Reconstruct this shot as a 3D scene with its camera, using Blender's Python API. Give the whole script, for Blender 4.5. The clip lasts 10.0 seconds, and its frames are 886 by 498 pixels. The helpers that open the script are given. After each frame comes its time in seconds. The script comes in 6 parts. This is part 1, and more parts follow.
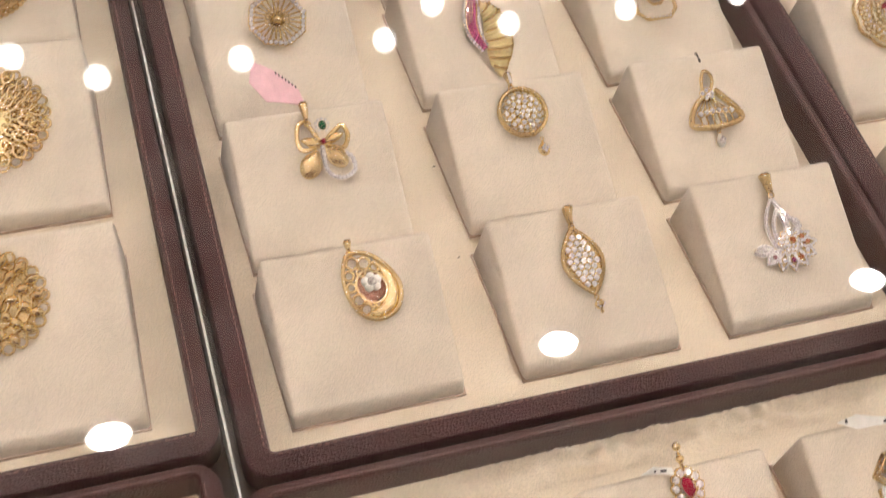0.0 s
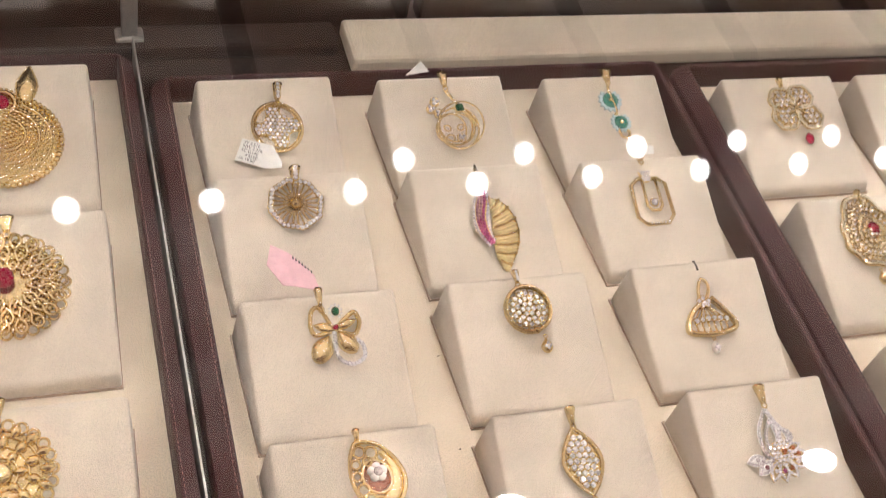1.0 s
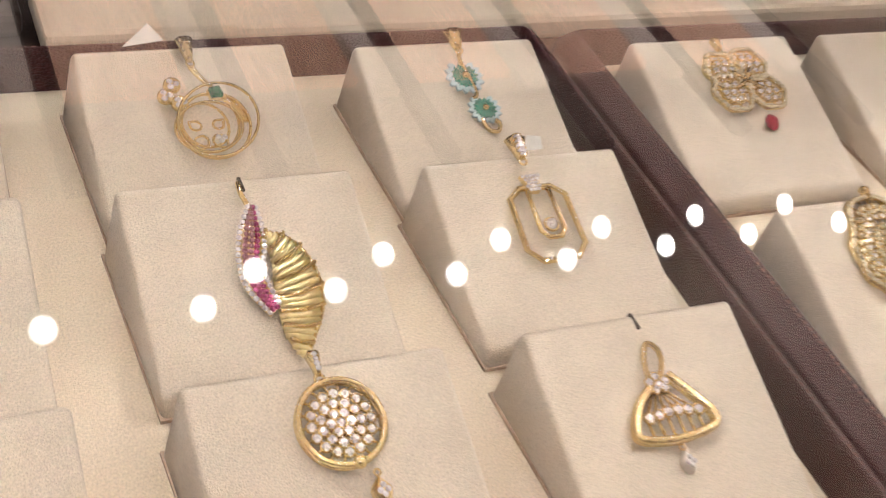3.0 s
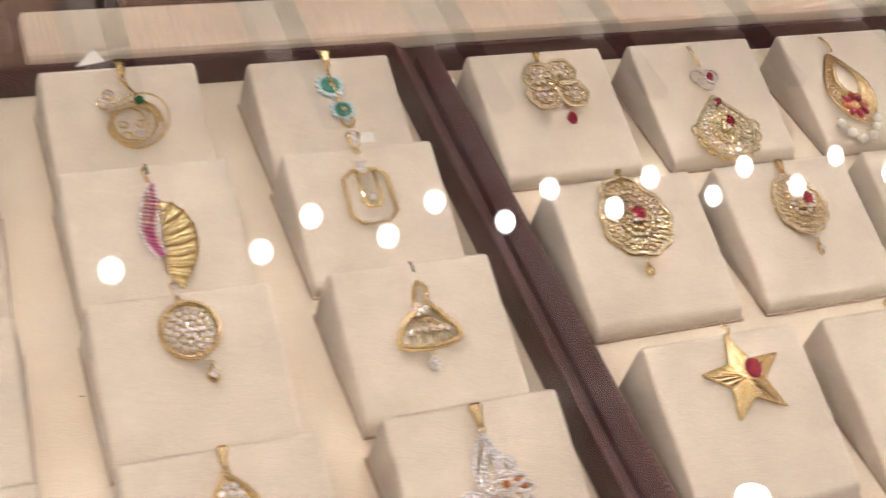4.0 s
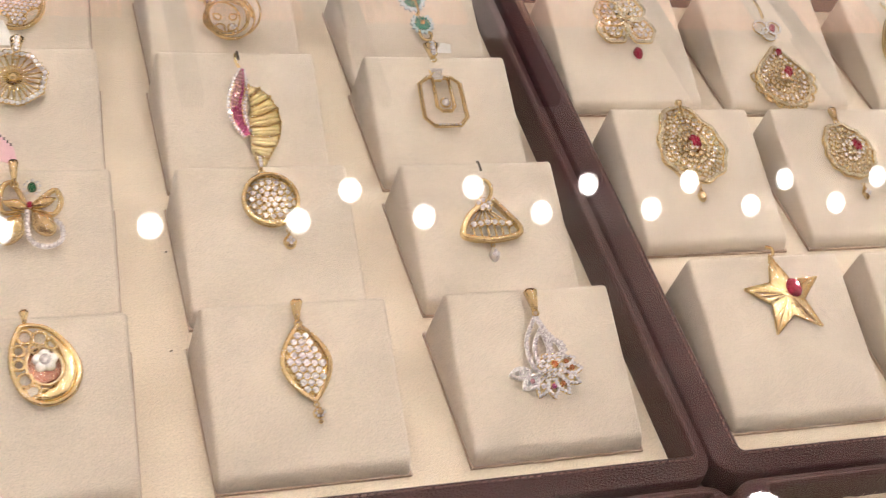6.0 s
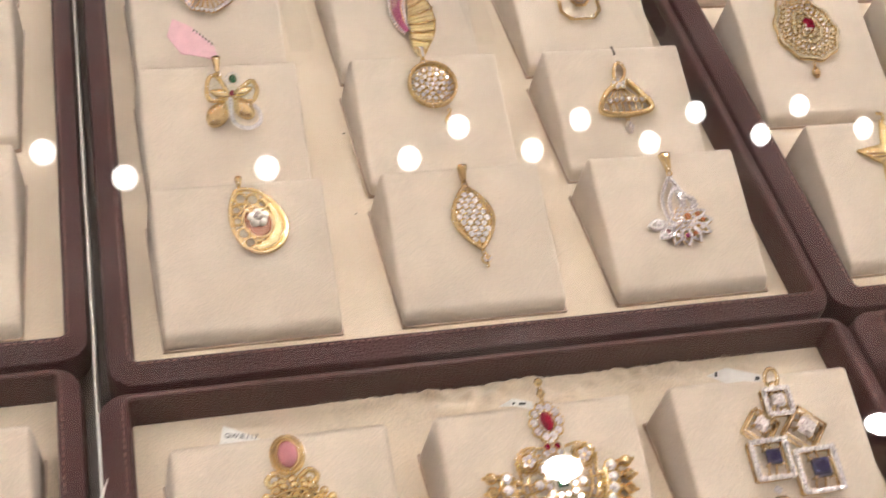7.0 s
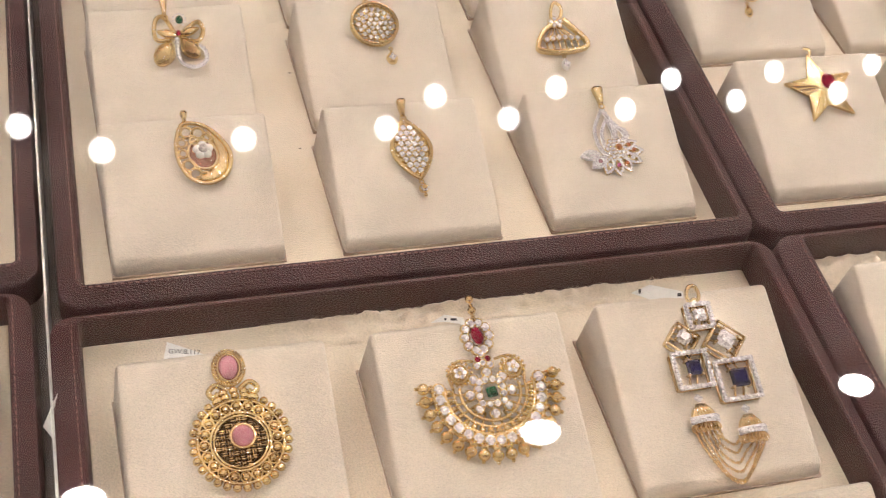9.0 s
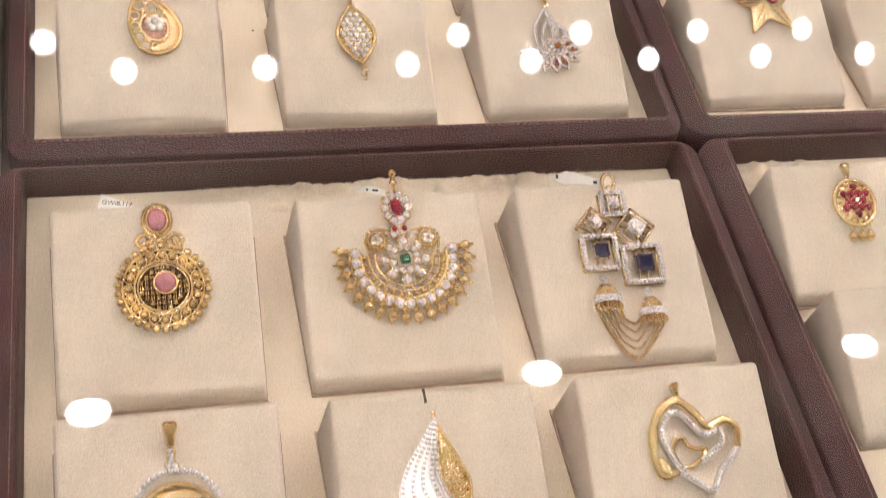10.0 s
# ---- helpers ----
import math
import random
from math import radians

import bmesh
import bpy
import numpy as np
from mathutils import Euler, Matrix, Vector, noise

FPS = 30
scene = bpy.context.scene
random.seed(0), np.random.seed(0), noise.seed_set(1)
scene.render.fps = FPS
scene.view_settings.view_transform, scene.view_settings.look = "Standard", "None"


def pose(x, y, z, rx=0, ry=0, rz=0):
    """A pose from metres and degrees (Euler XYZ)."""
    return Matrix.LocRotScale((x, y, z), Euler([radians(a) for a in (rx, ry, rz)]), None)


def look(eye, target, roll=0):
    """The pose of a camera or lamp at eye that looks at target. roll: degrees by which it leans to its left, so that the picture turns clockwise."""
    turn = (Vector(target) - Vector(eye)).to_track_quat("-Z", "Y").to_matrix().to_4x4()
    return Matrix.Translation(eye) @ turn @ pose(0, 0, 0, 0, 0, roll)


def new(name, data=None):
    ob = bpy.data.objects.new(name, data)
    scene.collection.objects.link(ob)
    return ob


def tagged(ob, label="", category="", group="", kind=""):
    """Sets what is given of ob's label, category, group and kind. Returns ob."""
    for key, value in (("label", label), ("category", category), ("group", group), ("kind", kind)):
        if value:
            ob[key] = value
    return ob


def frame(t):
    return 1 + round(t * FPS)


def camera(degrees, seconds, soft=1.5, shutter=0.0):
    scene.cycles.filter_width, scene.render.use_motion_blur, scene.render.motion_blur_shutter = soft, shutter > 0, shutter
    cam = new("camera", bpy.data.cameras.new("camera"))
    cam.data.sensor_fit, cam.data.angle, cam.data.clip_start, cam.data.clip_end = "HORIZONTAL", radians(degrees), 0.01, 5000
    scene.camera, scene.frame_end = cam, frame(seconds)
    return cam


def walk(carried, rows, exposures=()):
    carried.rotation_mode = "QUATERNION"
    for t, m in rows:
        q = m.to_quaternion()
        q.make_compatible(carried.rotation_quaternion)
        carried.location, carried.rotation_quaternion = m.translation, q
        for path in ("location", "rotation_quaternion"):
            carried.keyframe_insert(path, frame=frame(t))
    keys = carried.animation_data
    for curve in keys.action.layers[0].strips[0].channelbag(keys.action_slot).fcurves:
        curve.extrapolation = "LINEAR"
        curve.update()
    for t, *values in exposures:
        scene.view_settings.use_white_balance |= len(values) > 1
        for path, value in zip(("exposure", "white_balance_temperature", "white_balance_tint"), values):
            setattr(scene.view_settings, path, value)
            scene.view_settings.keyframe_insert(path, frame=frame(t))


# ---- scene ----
cam = camera(39.89, 10.0, soft=0.5, shutter=0.25)
PATH = [
    (0, (-0.03136, -0.14577, 0.30709), (0.04569, 0.01103, 0.06321), 11.59),
    (0.5, (-0.02956, -0.12924, 0.30670), (0.05964, 0.03689, 0.07337), 14.60),
    (1, (-0.04884, -0.13666, 0.32113), (0.04354, 0.04551, 0.10140), 15.77),
    (1.2, (-0.05060, -0.14350, 0.32507), (0.04476, 0.04442, 0.11156), 15.80),
    (1.5, (-0.02429, -0.11573, 0.27520), (0.07206, 0.07473, 0.06438), 14.79),
    (2, (0.00267, -0.05543, 0.20547), (0.11709, 0.13441, 0.00330), 16.26),
    (2.5, (0.02136, -0.02784, 0.17628), (0.14108, 0.16363, -0.02122), 15.75),
    (2.7, (0.03297, -0.01530, 0.16086), (0.16047, 0.17542, -0.03245), 16.37),
    (3.8, (0.02532, -0.12691, 0.27208), (0.13450, 0.06458, 0.06859), 13.10),
    (4, (0.05066, -0.12592, 0.26971), (0.15698, 0.06290, 0.06224), 13.85),
    (4.5, (0.10024, -0.11695, 0.25672), (0.20972, 0.06620, 0.04584), 17.66),
    (5, (0.09168, -0.12217, 0.26207), (0.20463, 0.06279, 0.05463), 19.71),
    (5.5, (0.06323, -0.13763, 0.25984), (0.17432, 0.05084, 0.05456), 19.96),
    (5.7, (0.04674, -0.14668, 0.25830), (0.15337, 0.04346, 0.05220), 19.26),
    (6.8, (0.01129, -0.19069, 0.28101), (0.09106, -0.00458, 0.05965), 13.09),
    (7, (0.00078, -0.20356, 0.28101), (0.07472, -0.01758, 0.05752), 11.53),
    (7.5, (-0.02170, -0.21937, 0.29781), (0.04839, -0.03550, 0.07136), 10.23),
    (8, (-0.01513, -0.22697, 0.29454), (0.05772, -0.04464, 0.06772), 10.67),
    (8.5, (-0.00120, -0.22355, 0.28991), (0.07330, -0.04187, 0.06311), 10.78),
    (9, (0.00876, -0.22662, 0.28535), (0.08599, -0.04636, 0.05833), 11.92),
    (9.5, (0.02207, -0.24482, 0.28702), (0.09946, -0.06263, 0.06159), 13.49),
    (10, (0.03077, -0.26023, 0.29142), (0.10107, -0.08883, 0.05546), 14.43),
]
walk(cam, [(t, look(eye, target, roll)) for t, eye, target, roll in PATH],
     [(0.0, 0.17, 6550, 10), (0.5, 0.15, 6500, 10), (1.1, 0.28, 6200, 10), (1.5, 0.28, 5850, 12), (1.8, 0.27, 6350, 11), (2.2, 0.24, 6400, 10), (10.0, 0.22, 6400, 10)])

# ---------------------------------------------------------------- light
CM = 0.01
world = bpy.data.worlds.new("world")
scene.world = world
world.use_nodes = True
world.node_tree.nodes["Background"].inputs[0].default_value = (1.0, 0.86, 0.7, 1)
world.node_tree.nodes["Background"].inputs[1].default_value = 0.3
scene.view_settings.exposure = 0.0
LED_POWER, DOWNLIGHT_POWER, PANEL_POWER = 150.0, 350.0, 2.3
LIGHT_COLOUR = (1.0, 0.955, 0.9)


# ---------------------------------------------------------------- materials
def mat(name, base, rough=0.5, metal=0.0, scale=0.0, spread=0.1, bump=0.0, bump_scale=600.0, coat=0.0,
        sheen=0.0, spots=0.0, patch=20.0, wave=0.0):
    """A surface with broad patches (patch), fine grain (scale), and fine relief (bump)."""
    m = bpy.data.materials.new(name)
    m.use_nodes = True
    nt = m.node_tree
    b = nt.nodes["Principled BSDF"]
    b.inputs["Roughness"].default_value = rough
    b.inputs["Metallic"].default_value = metal
    b.inputs["Coat Weight"].default_value = coat
    b.inputs["Sheen Weight"].default_value = sheen
    b.inputs["Sheen Roughness"].default_value = 0.5
    b.inputs["Base Color"].default_value = (*base, 1)
    co = nt.nodes.new("ShaderNodeTexCoord")
    if scale:
        big = nt.nodes.new("ShaderNodeTexNoise")
        big.inputs["Scale"].default_value = patch
        big.inputs["Detail"].default_value = 4
        fine = nt.nodes.new("ShaderNodeTexNoise")
        fine.inputs["Scale"].default_value = scale
        fine.inputs["Detail"].default_value = 3
        add = nt.nodes.new("ShaderNodeMath")
        add.operation = "ADD"
        ramp = nt.nodes.new("ShaderNodeValToRGB")
        for n in (big, fine):
            nt.links.new(co.outputs["Object"], n.inputs["Vector"])
        half = nt.nodes.new("ShaderNodeMath")
        half.operation = "MULTIPLY"
        half.inputs[1].default_value = 1.0 / 1.45
        soft = nt.nodes.new("ShaderNodeMath")
        soft.operation = "MULTIPLY"
        soft.inputs[1].default_value = 0.45
        nt.links.new(big.outputs[0], soft.inputs[0])
        nt.links.new(soft.outputs[0], add.inputs[0])
        nt.links.new(fine.outputs[0], add.inputs[1])
        nt.links.new(add.outputs[0], half.inputs[0])
        nt.links.new(half.outputs[0], ramp.inputs[0])
        lo, hi = ramp.color_ramp.elements
        lo.position, hi.position = 0.38, 0.62
        lo.color = (*[c * (1 - spread) for c in base], 1)
        hi.color = (*[min(1, c * (1 + spread)) for c in base], 1)
        nt.links.new(ramp.outputs[0], b.inputs["Base Color"])
        if spots:
            rr = nt.nodes.new("ShaderNodeMapRange")
            rr.inputs["To Min"].default_value = max(0.02, rough - spots)
            rr.inputs["To Max"].default_value = min(1, rough + spots)
            nt.links.new(fine.outputs[0], rr.inputs[0])
            nt.links.new(rr.outputs[0], b.inputs["Roughness"])
    if bump:
        n = nt.nodes.new("ShaderNodeTexNoise")
        n.inputs["Scale"].default_value = bump_scale
        n.inputs["Detail"].default_value = 4
        bp = nt.nodes.new("ShaderNodeBump")
        bp.inputs["Strength"].default_value = bump
        bp.inputs["Distance"].default_value = 0.001
        nt.links.new(co.outputs["Object"], n.inputs["Vector"])
        height = n.outputs[0]
        if wave:
            w = nt.nodes.new("ShaderNodeTexVoronoi")
            w.inputs["Scale"].default_value = wave
            mp = nt.nodes.new("ShaderNodeMapping")
            mp.inputs["Scale"].default_value = (0.6, 1.0, 1.0)
            nt.links.new(co.outputs["Object"], mp.inputs[0])
            nt.links.new(mp.outputs[0], w.inputs["Vector"])
            mix = nt.nodes.new("ShaderNodeMath")
            mix.operation = "MULTIPLY_ADD"
            mix.inputs[1].default_value = 0.35
            nt.links.new(n.outputs[0], mix.inputs[0])
            nt.links.new(w.outputs["Distance"], mix.inputs[2])
            height = mix.outputs[0]
        nt.links.new(height, bp.inputs["Height"])
        nt.links.new(bp.outputs[0], b.inputs["Normal"])
    return m


def glow(name, colour, strength):
    m = bpy.data.materials.new(name)
    m.use_nodes = True
    nt = m.node_tree
    nt.nodes.remove(nt.nodes["Principled BSDF"])
    e = nt.nodes.new("ShaderNodeEmission")
    e.inputs[0].default_value = (*colour, 1)
    e.inputs[1].default_value = strength
    nt.links.new(e.outputs[0], nt.nodes["Material Output"].inputs[0])
    return m


def lens_glow(name, colour, strength, fade):
    """A round lamp lens, bright in the middle and fading at its rim."""
    m = glow(name, colour, strength)
    nt = m.node_tree
    co, sub, ln, rng = nt.nodes.new("ShaderNodeTexCoord"), nt.nodes.new("ShaderNodeVectorMath"), nt.nodes.new("ShaderNodeVectorMath"), nt.nodes.new("ShaderNodeMapRange")
    sub.operation, ln.operation = "MULTIPLY_ADD", "LENGTH"
    sub.inputs[1].default_value, sub.inputs[2].default_value = (2, 2, 0), (-1, -1, 0)
    rng.inputs["To Min"].default_value, rng.inputs["To Max"].default_value = 1.0, 0.0
    pw, mul = nt.nodes.new("ShaderNodeMath"), nt.nodes.new("ShaderNodeMath")
    pw.operation, mul.operation = "POWER", "MULTIPLY"
    pw.inputs[1].default_value = fade
    mul.inputs[1].default_value = strength * (fade + 1) * (fade + 2) / 2
    nt.links.new(co.outputs["Generated"], sub.inputs[0])
    nt.links.new(sub.outputs[0], ln.inputs[0])
    nt.links.new(ln.outputs["Value"], rng.inputs[0])
    nt.links.new(rng.outputs[0], pw.inputs[0])
    nt.links.new(pw.outputs[0], mul.inputs[0])
    nt.links.new(mul.outputs[0], nt.nodes["Emission"].inputs[1])
    return m


def clear_glass():
    """Clear pane: see-through, with gloss that grows towards a grazing view."""
    m = bpy.data.materials.new("clear_glass")
    m.use_nodes = True
    nt = m.node_tree
    nt.nodes.remove(nt.nodes["Principled BSDF"])
    tr, gl = nt.nodes.new("ShaderNodeBsdfTransparent"), nt.nodes.new("ShaderNodeBsdfGlossy")
    gl.inputs["Roughness"].default_value = 0.0
    lw, pw, ma = nt.nodes.new("ShaderNodeLayerWeight"), nt.nodes.new("ShaderNodeMath"), nt.nodes.new("ShaderNodeMath")
    lw.inputs[0].default_value = 0.5
    pw.operation, ma.operation = "POWER", "MULTIPLY_ADD"
    pw.inputs[1].default_value = 5.0
    ma.inputs[1].default_value, ma.inputs[2].default_value = 0.9, 0.036
    mx = nt.nodes.new("ShaderNodeMixShader")
    nt.links.new(lw.outputs["Facing"], pw.inputs[0])
    nt.links.new(pw.outputs[0], ma.inputs[0])
    nt.links.new(ma.outputs[0], mx.inputs[0])
    nt.links.new(tr.outputs[0], mx.inputs[1])
    nt.links.new(gl.outputs[0], mx.inputs[2])
    # faint wiped smears of dust; their pale colour also paints a veil of reflected haze
    co, mp, no, rp = (nt.nodes.new("ShaderNode" + k) for k in ("TexCoord", "Mapping", "TexNoise", "ValToRGB"))
    mp.inputs["Rotation"].default_value = (0, 0, 0.9)
    mp.inputs["Scale"].default_value = (14, 90, 1)
    no.inputs["Detail"].default_value, no.inputs["Scale"].default_value = 6, 1.0
    lo, hi = rp.color_ramp.elements
    lo.position, hi.position = 0.5, 0.78
    lo.color, hi.color = (0, 0, 0, 1), (0.02, 0.02, 0.02, 1)
    dust_veil, over = nt.nodes.new("ShaderNodeBsdfDiffuse"), nt.nodes.new("ShaderNodeMixShader")
    dust_veil.inputs[0].default_value = (0.8, 0.76, 0.72, 1)
    nt.links.new(co.outputs["Object"], mp.inputs[0])
    nt.links.new(mp.outputs[0], no.inputs["Vector"])
    nt.links.new(no.outputs[0], rp.inputs[0])
    nt.links.new(rp.outputs[0], over.inputs[0])
    nt.links.new(mx.outputs[0], over.inputs[1])
    nt.links.new(dust_veil.outputs[0], over.inputs[2])
    nt.links.new(over.outputs[0], nt.nodes["Material Output"].inputs[0])
    return m


SUEDE = mat("beige_suede", (0.66, 0.565, 0.455), 0.95, scale=2800, spread=0.16, bump=0.6, bump_scale=3200, sheen=0.35, patch=60)
LINING = mat("cream_suede_lining", (0.69, 0.58, 0.445), 0.95, scale=1900, spread=0.14, bump=0.45, bump_scale=2700, sheen=0.3, patch=30)
LEATHER = mat("maroon_leather", (0.046, 0.0105, 0.0120), 0.43, scale=900, spread=0.35, bump=0.5, bump_scale=2300, spots=0.1, patch=25, wave=2000)
THREAD = mat("pale_thread", (0.34, 0.19, 0.16), 0.35, scale=900, spread=0.3)
GOLD = mat("yellow_gold", (1.0, 0.79, 0.45), 0.1, 1.0, scale=900, spread=0.06, spots=0.05, bump=0.3, bump_scale=1100)
ANTIQUE = mat("antique_gold", (0.88, 0.67, 0.36), 0.2, 1.0, scale=300, spread=0.2, spots=0.1)
PALE_GOLD = mat("pale_satin_gold", (1.0, 0.83, 0.46), 0.32, 1.0, scale=500, spread=0.08)
ROSE = mat("rose_gold", (1.0, 0.77, 0.48), 0.16, 1.0, scale=400, spread=0.1)
COPPER = mat("coppery_gold", (0.5, 0.24, 0.17), 0.25, 1.0, scale=400, spread=0.15)
WHITE_GOLD = mat("white_gold", (0.94, 0.92, 0.91), 0.34, 1.0, scale=400, spread=0.08)
# near-black gold: the shade of gaps and recesses put into the colour
SHADE_GOLD = mat("gap_shade_gold", (0.07, 0.04, 0.014), 0.5, 1.0, scale=500, spread=0.4)


def cut_stone(name, base, metal, tilt=0.75, cells=2200.0):
    """A brilliant-cut look: many small facets that turn the light to and fro, with sparkle also put into their colour.
    """
    m = mat(name, base, 0.05, metal, coat=1.0)
    nt = m.node_tree
    b = nt.nodes["Principled BSDF"]
    co, vo = nt.nodes.new("ShaderNodeTexCoord"), nt.nodes.new("ShaderNodeTexVoronoi")
    vo.inputs["Scale"].default_value = cells
    sub, sca, add, nor = (nt.nodes.new("ShaderNodeVectorMath") for _ in range(4))
    sub.operation, sca.operation, add.operation, nor.operation = "SUBTRACT", "SCALE", "ADD", "NORMALIZE"
    sub.inputs[1].default_value = (0.5, 0.5, 0.5)
    sca.inputs["Scale"].default_value = tilt
    geo = nt.nodes.new("ShaderNodeNewGeometry")
    nt.links.new(co.outputs["Object"], vo.inputs["Vector"])
    nt.links.new(vo.outputs["Color"], sub.inputs[0])
    nt.links.new(sub.outputs[0], sca.inputs[0])
    nt.links.new(sca.outputs[0], add.inputs[0])
    nt.links.new(geo.outputs["Normal"], add.inputs[1])
    nt.links.new(add.outputs[0], nor.inputs[0])
    nt.links.new(nor.outputs[0], b.inputs["Normal"])
    tint = nt.nodes.new("ShaderNodeHueSaturation")
    tint.inputs["Color"].default_value = (*base, 1)
    tint.inputs["Saturation"].default_value = 1.0
    sep, rng = nt.nodes.new("ShaderNodeSeparateColor"), nt.nodes.new("ShaderNodeMapRange")
    nt.links.new(vo.outputs["Color"], sep.inputs[0])
    nt.links.new(sep.outputs[2], rng.inputs[0])
    # painted sparkle: each facet's colour is lightened or darkened
    rng.inputs["To Min"].default_value, rng.inputs["To Max"].default_value = 0.68, 1.15
    nt.links.new(rng.outputs[0], tint.inputs["Value"])
    nt.links.new(tint.outputs[0], b.inputs["Base Color"])
    return m


DIAMOND = cut_stone("clear_stone", (0.98, 0.93, 0.94), 0.3, 0.85)
CHAMPAGNE = cut_stone("champagne_stone", (1.0, 0.86, 0.6), 0.45, 0.8)
RUBY = cut_stone("ruby_stone", (0.36, 0.01, 0.045), 0.25, 0.4, 900)
PINK = cut_stone("pink_stone", (0.66, 0.13, 0.32), 0.4)
PALE_PINK = cut_stone("pale_pink_stone", (0.62, 0.32, 0.36), 0.4)
CATS_EYE = mat("pink_cats_eye_stone", (0.44, 0.18, 0.21), 0.08, 0.0, scale=250, spread=0.25, coat=1.0)
EMERALD = cut_stone("emerald_stone", (0.01, 0.13, 0.05), 0.25, 0.4, 900)
SAPPHIRE = cut_stone("sapphire_stone", (0.01, 0.014, 0.075), 0.25, 0.3, 700)
ORANGE = cut_stone("orange_stone", (0.66, 0.22, 0.08), 0.3)
TURQUOISE = mat("turquoise_enamel", (0.05, 0.23, 0.17), 0.25, 0.0, scale=900, spread=0.3, coat=0.6)
PALE_BLUE = mat("pale_blue_enamel", (0.5, 0.63, 0.66), 0.25, 0.0, scale=900, spread=0.1, coat=0.6)
PEARL = mat("pearl", (0.82, 0.78, 0.72), 0.22, 0.0, scale=120, spread=0.05, coat=0.8)
PAPER = mat("white_paper_tag", (0.78, 0.76, 0.72), 0.7, scale=500, spread=0.04)
PINK_PAPER = mat("pink_paper_tag", (0.72, 0.43, 0.47), 0.65, scale=300, spread=0.08)
INK = mat("black_ink", (0.03, 0.03, 0.035), 0.7, scale=500, spread=0.1)
# dark colour of lint, and painted shade for the slits in the blocks
SLIT_SHADE_LINT = mat("slit_shade_and_lint", (0.05, 0.035, 0.025), 0.95, scale=600, spread=0.3)
STEEL = mat("brushed_steel", (0.45, 0.44, 0.42), 0.45, 0.7, scale=500, spread=0.1, bump=0.1)
WOOD = mat("brown_wood", (0.25, 0.14, 0.095), 0.5, scale=160, spread=0.3, bump=0.2, bump_scale=300, patch=12)
DARK_WOOD = mat("dark_wood", (0.03, 0.016, 0.012), 0.5, scale=160, spread=0.3, bump=0.2, bump_scale=300, patch=12)
PALE_WOOD = mat("pale_wood", (0.42, 0.30, 0.22), 0.5, scale=160, spread=0.15, bump=0.2, bump_scale=300, patch=12)
PLASTER = mat("cream_plaster", (0.84, 0.76, 0.67), 0.9, scale=60, spread=0.06, bump=0.1, bump_scale=120, patch=3)
WALL_BROWN = mat("brown_wall_panel", (0.2, 0.12, 0.085), 0.7, scale=60, spread=0.2, bump=0.1, bump_scale=120, patch=3)
FLOOR_STONE = mat("beige_floor_stone", (0.4, 0.34, 0.28), 0.35, scale=40, spread=0.15, bump=0.05, patch=4)
WHITE_METAL = mat("white_metal", (0.75, 0.73, 0.7), 0.4, 0.0, scale=300, spread=0.04)
GLASS = clear_glass()
LED_GLOW = lens_glow("led_glow", LIGHT_COLOUR, LED_POWER * 0.62, 3.0)
# emission added to the ceiling panels in place of light falling on them
PANEL_GLOW = glow("added_glow_brown_panel", (1.0, 0.72, 0.56), PANEL_POWER)
PALE_PANEL_GLOW = glow("added_glow_pale_panel", (1.0, 0.8, 0.68), PANEL_POWER * 0.6)
grain, stretch = PANEL_GLOW.node_tree.nodes.new("ShaderNodeTexNoise"), PANEL_GLOW.node_tree.nodes.new("ShaderNodeMapping")
place, ramp = PANEL_GLOW.node_tree.nodes.new("ShaderNodeTexCoord"), PANEL_GLOW.node_tree.nodes.new("ShaderNodeValToRGB")
stretch.inputs["Scale"].default_value = (30, 1.5, 1)
grain.inputs["Detail"].default_value = 5
ramp.color_ramp.elements[0].color, ramp.color_ramp.elements[1].color = (0.42, 0.19, 0.11, 1), (1.0, 0.6, 0.42, 1)
ramp.color_ramp.elements[0].position, ramp.color_ramp.elements[1].position = 0.3, 0.7
for a_, b_ in ((place.outputs["Object"], stretch.inputs[0]), (stretch.outputs[0], grain.inputs["Vector"]), (grain.outputs[0], ramp.inputs[0]),
               (ramp.outputs[0], PANEL_GLOW.node_tree.nodes["Emission"].inputs[0])):
    PANEL_GLOW.node_tree.links.new(a_, b_)
LAMP_GLOW = lens_glow("downlight_glow", LIGHT_COLOUR, DOWNLIGHT_POWER, 1.0)


# ---------------------------------------------------------------- mesh helpers (lengths in centimetres)
def mesh_ob(name, bm, material, parent=None, label="", smooth=False, m=None):
    """One mesh object out of a bmesh in centimetres."""
    bmesh.ops.scale(bm, vec=(CM, CM, CM), verts=bm.verts)
    bmesh.ops.recalc_face_normals(bm, faces=bm.faces)
    me = bpy.data.meshes.new(name)
    bm.to_mesh(me)
    bm.free()
    me.materials.append(material)
    if smooth:
        me.polygons.foreach_set("use_smooth", [True] * len(me.polygons))
    ob = new(name, me)
    if m is not None:
        ob.matrix_world = m
    if parent is not None:
        ob.parent = parent
    if label:
        ob["label"] = label
    return ob


def part(name, bm, material, parent, label="", smooth=False):
    return mesh_ob(name, bm, material, parent, label, smooth)


def thing(name, label, category, m=None, group="", kind=""):
    e = new(name)
    e.empty_display_size = 0.01
    if m is not None:
        e.matrix_world = m
    return tagged(e, label, category, group, kind)


